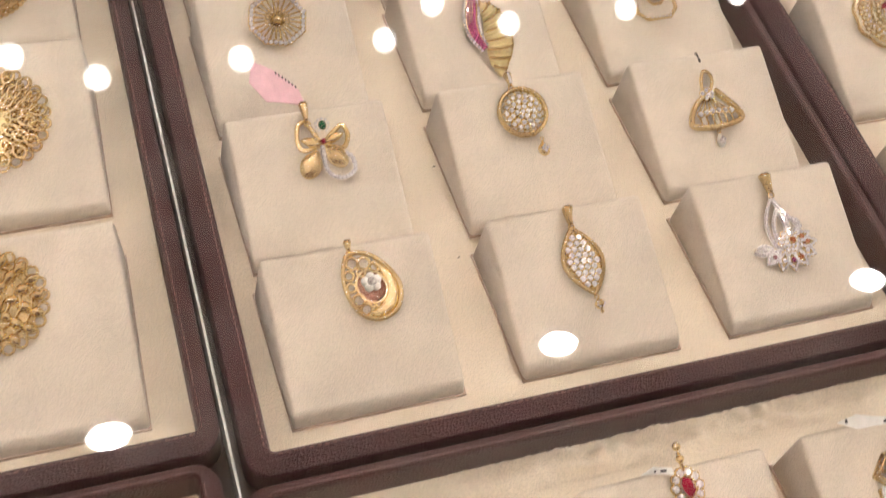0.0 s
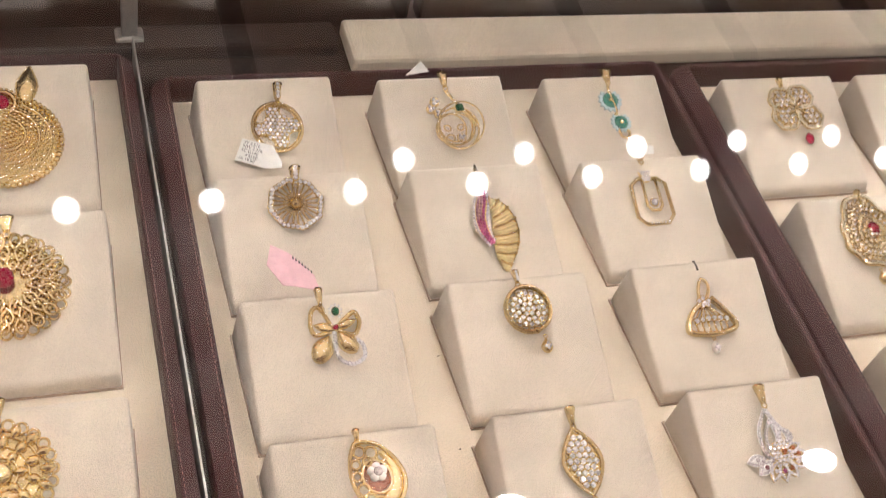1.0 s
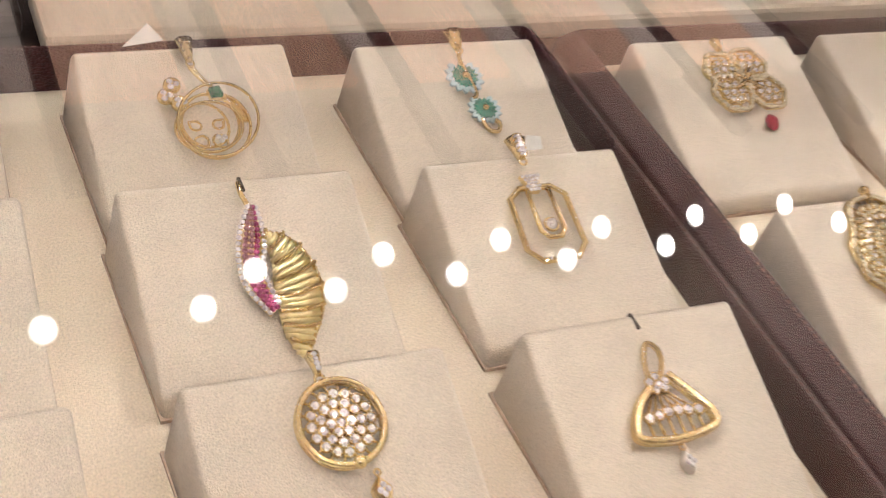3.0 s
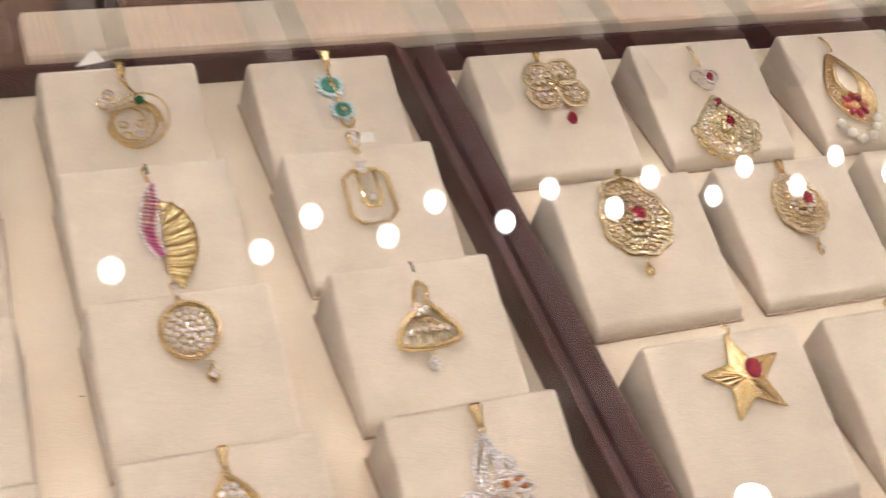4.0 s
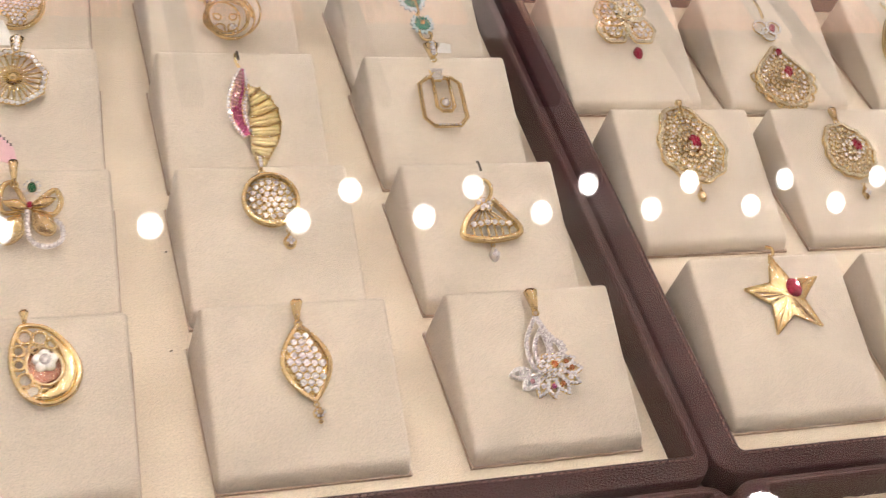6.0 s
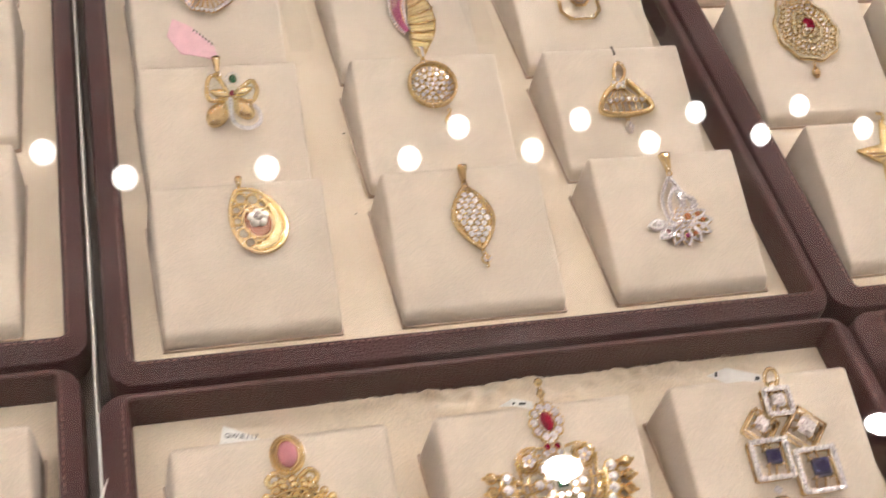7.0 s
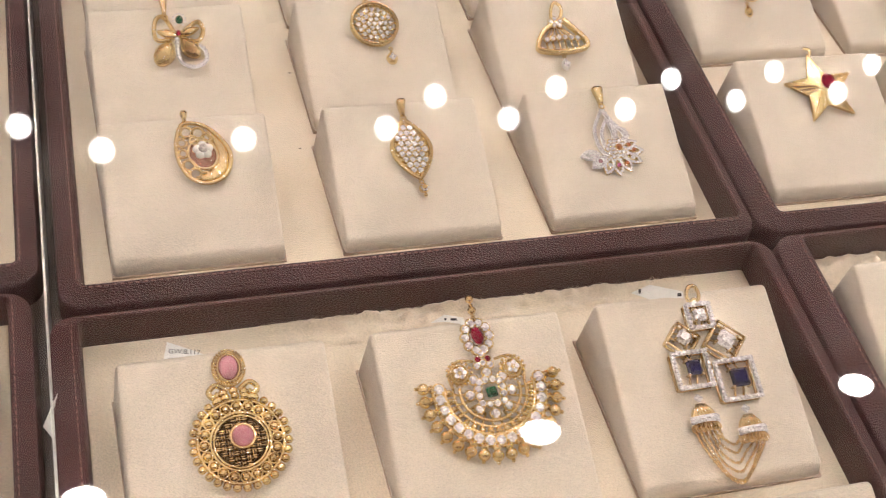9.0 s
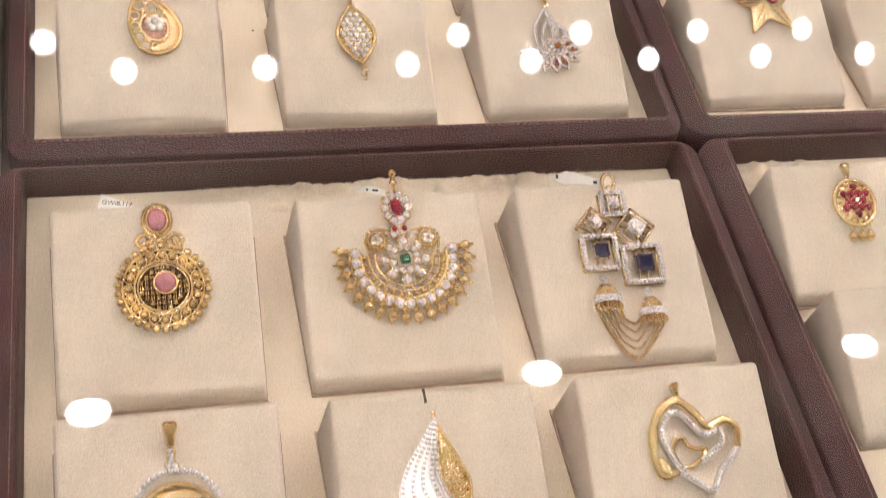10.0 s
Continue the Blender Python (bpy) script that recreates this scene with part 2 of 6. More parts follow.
def box(bm, x0, y0, z0, x1, y1, z1, bevel=0.0):
    made = bmesh.ops.create_cube(bm, size=1.0, matrix=Matrix.LocRotScale(
        ((x0 + x1) / 2, (y0 + y1) / 2, (z0 + z1) / 2), None, (x1 - x0, y1 - y0, z1 - z0)))
    if bevel:
        es = {e for v in made["verts"] for e in v.link_edges}
        bmesh.ops.bevel(bm, geom=list(es), offset=bevel, segments=2, profile=0.5, affect="EDGES")
    return bm


def boxed(*args, bevel=0.0):
    return box(bmesh.new(), *args, bevel=bevel)


def V(*p):
    return Vector(p if len(p) == 3 else (*p, 0.0))


def tube(bm, pts, r, closed=False, n=6, taper=None, flat=1.0):
    """A round wire along points (u, v, w)."""
    pts = [Vector(p) for p in pts]
    k = len(pts)
    rings = []
    for i, p in enumerate(pts):
        a = pts[(i - 1) % k] if closed or i else p
        b = pts[(i + 1) % k] if closed or i < k - 1 else p
        d = (b - a).normalized() if (b - a).length > 1e-9 else Vector((0, 1, 0))
        up = Vector((0, 0, 1))
        if abs(d.z) > 0.9:
            up = Vector((0, 1, 0))
        s = d.cross(up).normalized()
        q = s.cross(d).normalized()
        rr = r if taper is None else r * taper(i / max(1, k - 1))
        rings.append([bm.verts.new(p + s * rr * math.cos(2 * math.pi * j / n) + q * rr * flat * math.sin(2 * math.pi * j / n))
                      for j in range(n)])
    for i in range(k if closed else k - 1):
        a, b = rings[i], rings[(i + 1) % k]
        for j in range(n):
            bm.faces.new((a[j], a[(j + 1) % n], b[(j + 1) % n], b[j]))
    if not closed:
        bm.faces.new(rings[0])
        bm.faces.new(list(reversed(rings[-1])))
    return bm


def arc(cx, cy, rx, ry=None, a0=0.0, a1=360.0, n=24, w=0.0, turn=0.0):
    ry = rx if ry is None else ry
    c, s = math.cos(radians(turn)), math.sin(radians(turn))
    out = []
    full = abs(a1 - a0) >= 359.9
    for i in range(n if full else n + 1):
        a = radians(a0 + (a1 - a0) * i / n)
        x, y = rx * math.cos(a), ry * math.sin(a)
        out.append(V(cx + c * x - s * y, cy + s * x + c * y, w))
    return out


def ring(bm, cx, cy, rx, r, ry=None, w=0.12, n=28, turn=0.0):
    return tube(bm, arc(cx, cy, rx, ry, n=n, w=w, turn=turn), r, closed=True)


def gem(bm, u, v, w, r, h=None, n=8, turn=0.0):
    """A cut stone: girdle, crown and table."""
    h = 0.55 * r if h is None else h
    rows = [(0.75 * r, w - 0.4 * h, 0.5), (r, w, 0.0), (0.9 * r, w + 0.35 * h, 0.5), (0.52 * r, w + h, 0.0)]
    rings = [[bm.verts.new((u + rr * math.cos(2 * math.pi * (j + o) / n + turn), v + rr * math.sin(2 * math.pi * (j + o) / n + turn), ww))
              for j in range(n)] for rr, ww, o in rows]
    for a, b, o in ((rings[0], rings[1], 1), (rings[1], rings[2], 0), (rings[2], rings[3], 1)):
        for j in range(n):
            if o:
                bm.faces.new((a[j], b[(j + 1) % n], b[j]))
                bm.faces.new((a[j], a[(j + 1) % n], b[(j + 1) % n]))
            else:
                bm.faces.new((a[j], a[(j + 1) % n], b[j]))
                bm.faces.new((a[(j + 1) % n], b[(j + 1) % n], b[j]))
    bm.faces.new(rings[3])
    return bm


def drop_gem(bm, u, v, w, rx, ry, h=0.1, turn=0.0, n=12, point=0.0):
    """An oval or pear-shaped cut stone; point > 0 draws its top to a tip."""
    c, s = math.cos(radians(turn)), math.sin(radians(turn))
    rings = []
    for k, ww in ((0.8, w - 0.3 * h), (1.0, w), (0.86, w + 0.5 * h), (0.5, w + h)):
        row = []
        for j in range(n):
            a = 2 * math.pi * j / n
            x, y = k * rx * math.cos(a), k * ry * math.sin(a)
            if point and y > 0:
                x *= 1 - point * (y / ry) ** 1.5
            row.append(bm.verts.new((u + c * x - s * y, v + s * x + c * y, ww)))
        rings.append(row)
    for a, b in zip(rings, rings[1:]):
        for j in range(n):
            bm.faces.new((a[j], a[(j + 1) % n], b[(j + 1) % n], b[j]))
    bm.faces.new(rings[-1])
    return bm


def bead(bm, u, v, w, r, ry=None, rz=None, sub=1, turn=0.0):
    bmesh.ops.create_icosphere(bm, subdivisions=sub, radius=1.0, matrix=Matrix.LocRotScale(
        (u, v, w), Euler((0, 0, radians(turn))), (r, r if ry is None else ry, r if rz is None else rz)))
    return bm


def plate(bm, outline, w0, w1, dome=0.0, rim=0.86):
    """A sheet of metal with a softened edge; dome lifts its middle."""
    pts = [Vector((p[0], p[1])) for p in outline]
    c = sum(pts, Vector((0, 0))) / len(pts)
    rows = [(1.0, w0), (1.0, w0 + 0.6 * (w1 - w0)), (rim + (1 - rim) * 0.6, w1)]
    rows += [(rim * k, w1 + dome * (1 - k * k)) for k in ((0.75, 0.45) if dome else (0.999,))]
    rings = [[bm.verts.new((*(c + (p - c) * k), w)) for p in pts] for k, w in rows]
    n = len(pts)
    for a, b in zip(rings, rings[1:]):
        for j in range(n):
            bm.faces.new((a[j], a[(j + 1) % n], b[(j + 1) % n], b[j]))
    if dome:
        top = bm.verts.new((*c, w1 + dome))
        for j in range(n):
            bm.faces.new((rings[-1][j], rings[-1][(j + 1) % n], top))
    else:
        bm.faces.new(rings[-1])
    bm.faces.new(list(reversed(rings[0])))
    return bm


def spline(ctrl, n=8, closed=False):
    """A smooth line through control points."""
    c = [Vector(p if len(p) == 3 else (*p, 0.12)) for p in ctrl]
    k = len(c)
    out = []
    for i in range(k if closed else k - 1):
        p1, p2 = c[i], c[(i + 1) % k]
        p0 = c[(i - 1) % k] if closed or i else p1
        p3 = c[(i + 2) % k] if closed or i < k - 2 else p2
        for j in range(n):
            t = j / n
            out.append(0.5 * (2 * p1 + (p2 - p0) * t + (2 * p0 - 5 * p1 + 4 * p2 - p3) * t * t + (3 * p1 - p0 - 3 * p2 + p3) * t ** 3))
    if not closed:
        out.append(c[-1])
    return out


def along(pts, pitch, closed=False):
    """Points at even steps along a line."""
    pts = [Vector(p) for p in pts]
    if closed:
        pts.append(pts[0])
    out, need = [pts[0].copy()], pitch
    for a, b in zip(pts, pts[1:]):
        d = (b - a).length
        while d > 0 and need <= d:
            out.append(a.lerp(b, need / d))
            need += pitch
        need -= d
    return out


def inside(u, v, outline):
    hit, n = False, len(outline)
    for i in range(n):
        a, b = outline[i], outline[i - 1]
        if (a[1] > v) != (b[1] > v) and u < (b[0] - a[0]) * (v - a[1]) / (b[1] - a[1]) + a[0]:
            hit = not hit
    return hit


def lattice(outline, pitch, turn=0.0):
    """A staggered pattern of places inside an outline."""
    us, vs = [p[0] for p in outline], [p[1] for p in outline]
    cu, cv = (min(us) + max(us)) / 2, (min(vs) + max(vs)) / 2
    reach = int(max(max(us) - min(us), max(vs) - min(vs)) / pitch) + 2
    c, s = math.cos(radians(turn)), math.sin(radians(turn))
    out = []
    for i in range(-reach, reach + 1):
        for j in range(-reach, reach + 1):
            x, y = (i + 0.5 * (j % 2)) * pitch, j * pitch * 0.87
            u, v = cu + c * x - s * y, cv + s * x + c * y
            if inside(u, v, outline):
                out.append((u, v))
    return out


# ---------------------------------------------------------------- the shop round the case
def structure(name, label, bm, material, category="structure"):
    return tagged(mesh_ob(name, bm, material), label, category, kind="structure")


# floor and south, west, east walls are unseen, added for bounce and reflections
ROOM = (-430, -280, -90, 310, 420, 212)
x0, y0, z0, x1, y1, z1 = ROOM
structure("floor", "unseen beige stone floor added to bounce light", boxed(x0, y0, z0 - 5, x1, y1, z0), FLOOR_STONE, "floor")
structure("ceiling", "plain cream plastered shop ceiling", boxed(x0, y0, z1, x1, y1, z1 + 5), PLASTER, "ceiling")
structure("wall_north", "brown panelled wall behind the counter", boxed(x0, y1, z0, x1, y1 + 8, z1), WALL_BROWN, "wall")
structure("unseen_wall_south", "unseen brown wall added for dark reflections in the metal", boxed(x0, y0 - 8, z0, x1, y0, z1), WALL_BROWN, "wall")
structure("unseen_wall_west", "unseen cream side wall added to bounce light", boxed(x0 - 8, y0, z0, x0, y1, z1), PLASTER, "wall")
structure("unseen_wall_east", "other unseen cream side wall added to bounce light", boxed(x1, y0, z0, x1 + 8, y1, z1), PLASTER, "wall")


# panels are no lamps: their glow brightens the glass reflections and the metal
for k in range(-3, 11):
    bx = -254 + 51 * k
    structure("ceiling_panel_%d" % (2 * k + 7), "brown ceiling panel, glow added in place of lamplight", boxed(bx, 268, z1 - 3.0, bx + 33, 414, z1 - 0.3, bevel=0.3), PANEL_GLOW, "ceiling panel")
    structure("ceiling_panel_%d" % (2 * k + 8), "narrow pale ceiling panel, glow added in place of lamplight", boxed(bx + (34 if k == 4 else 37), 262, z1 - 3.0, bx + (50 if k == 4 else 44), 414, z1 - 0.3, bevel=0.3), PALE_PANEL_GLOW, "ceiling panel")
    if k == 4:
        continue
    structure("ceiling_beam_%d" % (k + 4), "dark wooden ceiling beam", boxed(bx + 44.5, 230, z1 - 4.0, bx + 50.5, 415, z1 - 0.2, bevel=0.4), DARK_WOOD, "beam")


def downlight(x, y):
    t = thing("downlight", "oval white recessed ceiling downlight, switched on; two rows unseen, added as fill", "downlight",
              Matrix.Translation((x * CM, y * CM, 2.12)), "ceiling downlights")
    bm = bmesh.new()
    tube(bm, arc(0, 0, 5.0, 3.7, n=32, w=-0.4), 0.7, closed=True)
    rim_ = part("trim_ring", bm, WHITE_METAL, t, smooth=True)
    bm = bmesh.new()
    bmesh.ops.create_cone(bm, cap_ends=True, segments=32, radius1=4.3, radius2=4.1, depth=0.5, matrix=Matrix.Translation((0, 0, -0.45)) @ Matrix.Diagonal((1, 0.7, 1, 1)))
    part("lens", bm, LAMP_GLOW, rim_, "glowing white lens")


# row 96 mirrors in the glass; rows -20 and -130 are unseen added fill
for gy in (96, -20, -130):
    for gx in (-180, -95, -10, 82, 157, 240):
        downlight(gx, gy)


def spotlight(x, y):
    """A recessed spotlight whose lens is swivelled towards the counter."""
    t = thing("spotlight", "round white swivelling ceiling spotlight, switched on", "spotlight", Matrix.Translation((x * CM, y * CM, 2.12)), "ceiling spotlights")
    collar = part("trim_ring", ring(bmesh.new(), 0, 0, 5.6, 0.5, w=-0.4, n=32), WHITE_METAL, t, smooth=True)
    tilt = Matrix.Translation((0, 0.6, -3.4)) @ Matrix.Rotation(radians(-45), 4, "X")
    bm = bmesh.new()
    bmesh.ops.create_cone(bm, cap_ends=True, segments=32, radius1=4.6, radius2=4.6, depth=4.4, matrix=tilt @ Matrix.Translation((0, 0, 2.4)))
    part("swivel_head", bm, WHITE_METAL, collar, smooth=False)
    bm = bmesh.new()
    bmesh.ops.create_cone(bm, cap_ends=True, segments=32, radius1=3.7, radius2=3.65, depth=0.3, matrix=tilt)
    part("lens", bm, LED_GLOW, collar, "glowing white lens")


# two staggered rows over the case; two places of the farther row hold no lamp
for gx in (-150, -117, -84, -51, -18, 83, 116, 149, 180, 211, 243):
    spotlight(gx, 194)
for gx in (-133, -100, -67, -33, 0, 33, 68, 100, 132, 164, 195, 223, 256):
    spotlight(gx, 184)

# ---------------------------------------------------------------- the glass case
case = thing("display_case", "jewellery counter case with brown wooden body and clear glass top", "display case")
part("base_board", boxed(-48, -44, -3.0, 96, 58, -0.35), DARK_WOOD, case, "dark wooden shelf under the trays")
part("plinth", boxed(-50, -46, -90, 98, 60, -3.1), WOOD, case)
pane = part("glass_top", boxed(-50, -46, 12.96, 98, 30.0, 13.1), GLASS, case, "clear polished glass")
pane.visible_shadow = False
part("back_ledge", boxed(7.4, 22.75, -0.33, 96, 25.4, 0.5, bevel=0.2), LINING, case, "cream suede ledge behind the trays")
part("side_ledge", boxed(-48, 23.9, -0.33, 7.1, 25.4, 0.4, bevel=0.2), DARK_WOOD, case)
for k in range(5):
    bx = -46 + 28.5 * k
    part("back_panel", boxed(bx, 25.7, -0.3, bx + 28.0, 27.0, 12.4, bevel=0.2), DARK_WOOD, case, "dark wooden back panel")
part("glass_joint", box(boxed(-1.5, 24.4, 0.4, -0.9, 24.8, 12.8), -1.75, 24.2, 0.4, -0.65, 25.0, 0.6, bevel=0.1), STEEL, case, "slim steel joint post with flared foot")
part("steel_strip", boxed(-1.15, -26, -0.36, -1.08, 24.1, 0.9), STEEL, case, "thin bright steel strip between trays")


# ---------------------------------------------------------------- trays
def rounded_rect(x0, y0, x1, y1, r, n=6):
    out = []
    for cx, cy, a in ((x1 - r, y1 - r, 0), (x0 + r, y1 - r, 90), (x0 + r, y0 + r, 180), (x1 - r, y0 + r, 270)):
        for i in range(n + 1):
            t = radians(a + 90 * i / n)
            out.append((cx + r * math.cos(t), cy + r * math.sin(t)))
    return out


def tray(x0, y0, x1, y1, turn=0.0, label="", wx=0.86, wy=0.52, h=1.2):
    m = Matrix.Translation((x0 * CM, y0 * CM, 0)) @ Matrix.Rotation(radians(turn), 4, "Z")
    t = thing("jewellery_tray", label, "tray", m, "jewellery trays")
    w, d = x1 - x0, y1 - y0
    prof = [(0.0, -0.3), (0.0, 0.95), (0.02, h - 0.1), (0.08, h), (0.16, h + 0.02), (0.26, h - 0.03)]
    for i in range(17):  # ribs pressed into the sloping leather
        k = 0.3 + 0.6 * i / 16
        prof.append((k, h - 0.05 - 0.36 * (k - 0.3) / 0.6 + 0.016 * math.cos(math.pi * i)))
    prof += [(0.96, h - 0.52), (1.0, 0.4), (1.0, -0.3)]
    bm = bmesh.new()
    rings = []
    for k, z in prof:
        rings.append([bm.verts.new((*p, z)) for p in rounded_rect(-wx * k, -wy * k, w + wx * k, d + wy * k, 0.12 + 0.6 * k)])
    n = len(rings[0])
    for a, b in zip(rings, rings[1:]):
        for j in range(n):
            bm.faces.new((a[j], a[(j + 1) % n], b[(j + 1) % n], b[j]))
    rim_ = part("rim", bm, LEATHER, t, "ribbed maroon leather rim", smooth=True)
    bm = bmesh.new()
    box(bm, 0.01, 0.01, -0.3, w - 0.01, d - 0.01, 0.0)
    part("lining", bm, LINING, t, "cream suede lining")
    # stitches along the inner and outer edge of the rim
    verts, faces = [], []
    for k, z in ((0.22, h - 0.02),):
        line = along([V(*p, z) for p in rounded_rect(-wx * k, -wy * k, w + wx * k, d + wy * k, 0.12 + 0.6 * k)], 0.21, True)
        for i, p in enumerate(line[:-1]):
            q = line[i + 1]
            dd = (q - p).normalized()
            s = Vector((-dd.y, dd.x, 0)) * 0.022
            a, b = p + dd * 0.03, p + dd * 0.15
            o = len(verts)
            up = Vector((0, 0, 0.035))
            verts += [a - s, b - s, b + s, a + s, a.lerp(b, 0.2) + up, a.lerp(b, 0.8) + up]
            faces += [(o, o + 1, o + 5, o + 4), (o + 2, o + 3, o + 4, o + 5), (o + 3, o, o + 4), (o + 1, o + 2, o + 5)]
    me = bpy.data.meshes.new("stitching")
    me.from_pydata([v * CM for v in verts], [], faces)
    me.materials.append(THREAD)
    st = new("stitching", me)
    st.parent = rim_
    tagged(st, "pale stitching along the rim", kind="stuff")
    return t


def loose_fibres(t, n, u0, u1, v, seed):
    """Frayed suede along the cut edge of a lining."""
    rng = random.Random(seed)
    bm = bmesh.new()
    for _ in range(n):
        u, a = rng.uniform(u0, u1), rng.uniform(0, 6.28)
        ln, lean = rng.uniform(0.08, 0.3), rng.uniform(0.1, 0.6)
        p = V(u, v + rng.uniform(-0.5, 0.0) ** 3 * 3, 0.0)
        q = p + V(math.cos(a) * ln * 0.5, math.sin(a) * ln * 0.3, ln * lean)
        r = q + V(math.cos(a + 0.8) * ln * 0.5, math.sin(a + 0.8) * ln * 0.4, ln * (lean - 0.3))
        tube(bm, [p, q, r], 0.014, n=3, taper=lambda k: 1 - 0.6 * k)
    ob = part("loose_fibres", bm, LINING, t, "frayed pale suede fibres")
    tagged(ob, kind="stuff")
    bm = bmesh.new()
    nu, nv = int((u1 - u0) / 0.09), 12
    lumps = [(rng.uniform(u0, u1), rng.uniform(v - 0.9, v), rng.uniform(0.06, 0.18), rng.uniform(0.05, 0.16)) for _ in range(int(9 * (u1 - u0)))]
    grid = []
    for i in range(nu + 1):
        row = []
        for j in range(nv + 1):
            u, q = u0 + (u1 - u0) * i / nu, v - 1.0 + 1.0 * j / nv
            edge = min(1.0, 4 * min(i / nu, 1 - i / nu), 3 * j / nv)
            z = 0.01 + edge * (0.03 + sum(h * math.exp(-((u - a) ** 2 * 0.4 + (q - b) ** 2) / s_ ** 2) for a, b, s_, h in lumps if abs(u - a) < 0.9) + rng.uniform(0, 0.025))
            row.append(bm.verts.new((u, q + (rng.uniform(-0.05, 0.03) if j == nv else 0.0), z)))
        grid.append(row)
    for a, b in zip(grid, grid[1:]):
        for j in range(nv):
            bm.faces.new((a[j], b[j], b[j + 1], a[j + 1]))
    part("rumpled_edge", bm, LINING, t, "rumpled frayed suede edge", smooth=True)


TRAY = "maroon leather tray lined with cream suede, holding "
tray(-0.1, -0.85, 19.95, 21.2, 0, TRAY + "twelve small pendants", wx=0.72)
tray(21.45, -0.85, 48.5, 20.9, -0.3, TRAY + "larger filigree pendants", wx=0.72)
tray(-22.0, 0.2, -1.85, 22.6, 0, TRAY + "large gold pendants", wx=0.62)
front = tray(-0.3, -25.8, 19.95, -2.1, 0.0, TRAY + "stone-set pendants")
loose_fibres(front, 520, 4.8, 18.6, 23.68, 3)
tray(-22.0, -25.0, -2.1, -1.05, 0, TRAY + "a flower pendant", wx=0.62)
side = tray(21.75, -25.6, 41.6, -2.05, 0, TRAY + "ruby pendants")
loose_fibres(side, 40, 0.1, 4.0, 23.5, 4)

# ---------------------------------------------------------------- display blocks
LIP_Y, LIP_Z = 0.22, 0.5
BLOCKS = {}


def display_block(key, x, y, w, d, h, turn=0.0, slit=None):
    """A suede wedge: low lip in front, sloping face, upright back. Its face carries a pendant."""
    m = Matrix.Translation((x * CM, y * CM, 0.004 * CM)) @ Matrix.Rotation(radians(turn), 4, "Z")
    t = thing("display_block", "beige suede wedge-shaped pendant display block", "display block", m, "pendant display blocks")
    bm = bmesh.new()
    prof = [(0, 0.0), (LIP_Y, LIP_Z), (d - 0.12, h), (d, h - 0.12), (d, 0.0)]
    sides = [[bm.verts.new((u + (s * 0.17 if k == 4 else 0), p[0], p[1])) for k, p in enumerate(prof)] for u, s in ((0.0, -1), (w, 1))]
    n = len(prof)
    for j in range(n):
        bm.faces.new((sides[0][j], sides[0][(j + 1) % n], sides[1][(j + 1) % n], sides[1][j]))
    bm.faces.new(sides[0])
    bm.faces.new(list(reversed(sides[1])))
    es = [e for e in bm.edges if max(v.co.z for v in e.verts) > 0.05]
    bmesh.ops.bevel(bm, geom=es, offset=0.13, segments=3, profile=0.5, affect="EDGES")
    part("suede_cover", bm, SUEDE, t, smooth=True)
    bm = bmesh.new()
    foot = [(-0.03, 0.0), (w + 0.03, 0.0), (w + 0.2, d + 0.02), (-0.2, d + 0.02)]
    lower, upper = ([bm.verts.new((*p, z)) for p in foot] for z in (0.0, 0.09))
    for j in range(4):
        bm.faces.new((lower[j], lower[(j + 1) % 4], upper[(j + 1) % 4], upper[j]))
    bm.faces.new(upper)
    bm.faces.new(list(reversed(lower)))
    part("base_board", bm, PALE_WOOD, t, "thin brown board under the suede")
    if slit is not None:
        # no cut is made: a dark box paints the shade inside the slit
        part("slit", boxed(slit - 0.035, d - 0.4, h - 0.4, slit + 0.035, d + 0.004, h - 0.03), SLIT_SHADE_LINT, t, "dark strip in place of the shaded slit in the ridge")
    f = Vector((0, d - 0.12 - LIP_Y, h - LIP_Z))
    ln = f.length
    f.normalize()
    nn = Vector((1, 0, 0)).cross(f)
    face = Matrix(((1, 0, 0, 0), (0, f.y, nn.y, LIP_Y * CM), (0, f.z, nn.z, LIP_Z * CM), (0, 0, 0, 1)))
    BLOCKS[key] = (m @ face, w, ln)


for i, (by, fall) in enumerate(((15.75, 0.28), (10.75, 0.1), (5.38, 0.02), (0.12, 0.0))):
    for j, bx in enumerate((0.72, 7.52, 14.22)):
        by -= fall if j else 0.0
        display_block("A%d%d" % (i + 1, j + 1), bx, by, 5.0, 4.6, 1.9, 0, {"A22": 2.55, "A33": 2.55}.get("A%d%d" % (i + 1, j + 1)))
for key, bx, by in (("B11", 22.0, 14.1), ("B12", 28.5, 14.05), ("B13", 35.2, 14.0), ("B14", 41.9, 13.9), ("B21", 22.2, 7.2), ("B22", 28.45, 7.17),
                    ("B23", 34.6, 7.1), ("B31", 22.2, 0.3), ("B32", 28.45, 0.22), ("B33", 34.6, 0.15)):
    display_block(key, bx, by, 5.3, 5.2, 1.95, -0.3)
for key, by in (("C11", 15.55), ("C12", 8.4), ("C13", 1.05)):
    display_block(key, -8.3, by, 5.3, 5.8, 2.0)
for key, bx, by in (("D11", 0.55, -9.6), ("D12", 7.2, -9.6), ("D13", 13.75, -9.55), ("D21", 0.6, -16.15), ("D22", 7.3, -16.2), ("D23", 13.9, -16.2)):
    display_block(key, bx, by, 5.4, 5.5, 1.95, 0.0, 2.5 if key == "D22" else None)
display_block("E11", -7.95, -8.35, 5.3, 5.45, 1.95)
display_block("F11", 22.3, -8.0, 5.1, 4.3, 1.9)
display_block("F21", 22.55, -12.9, 5.1, 4.4, 1.9)


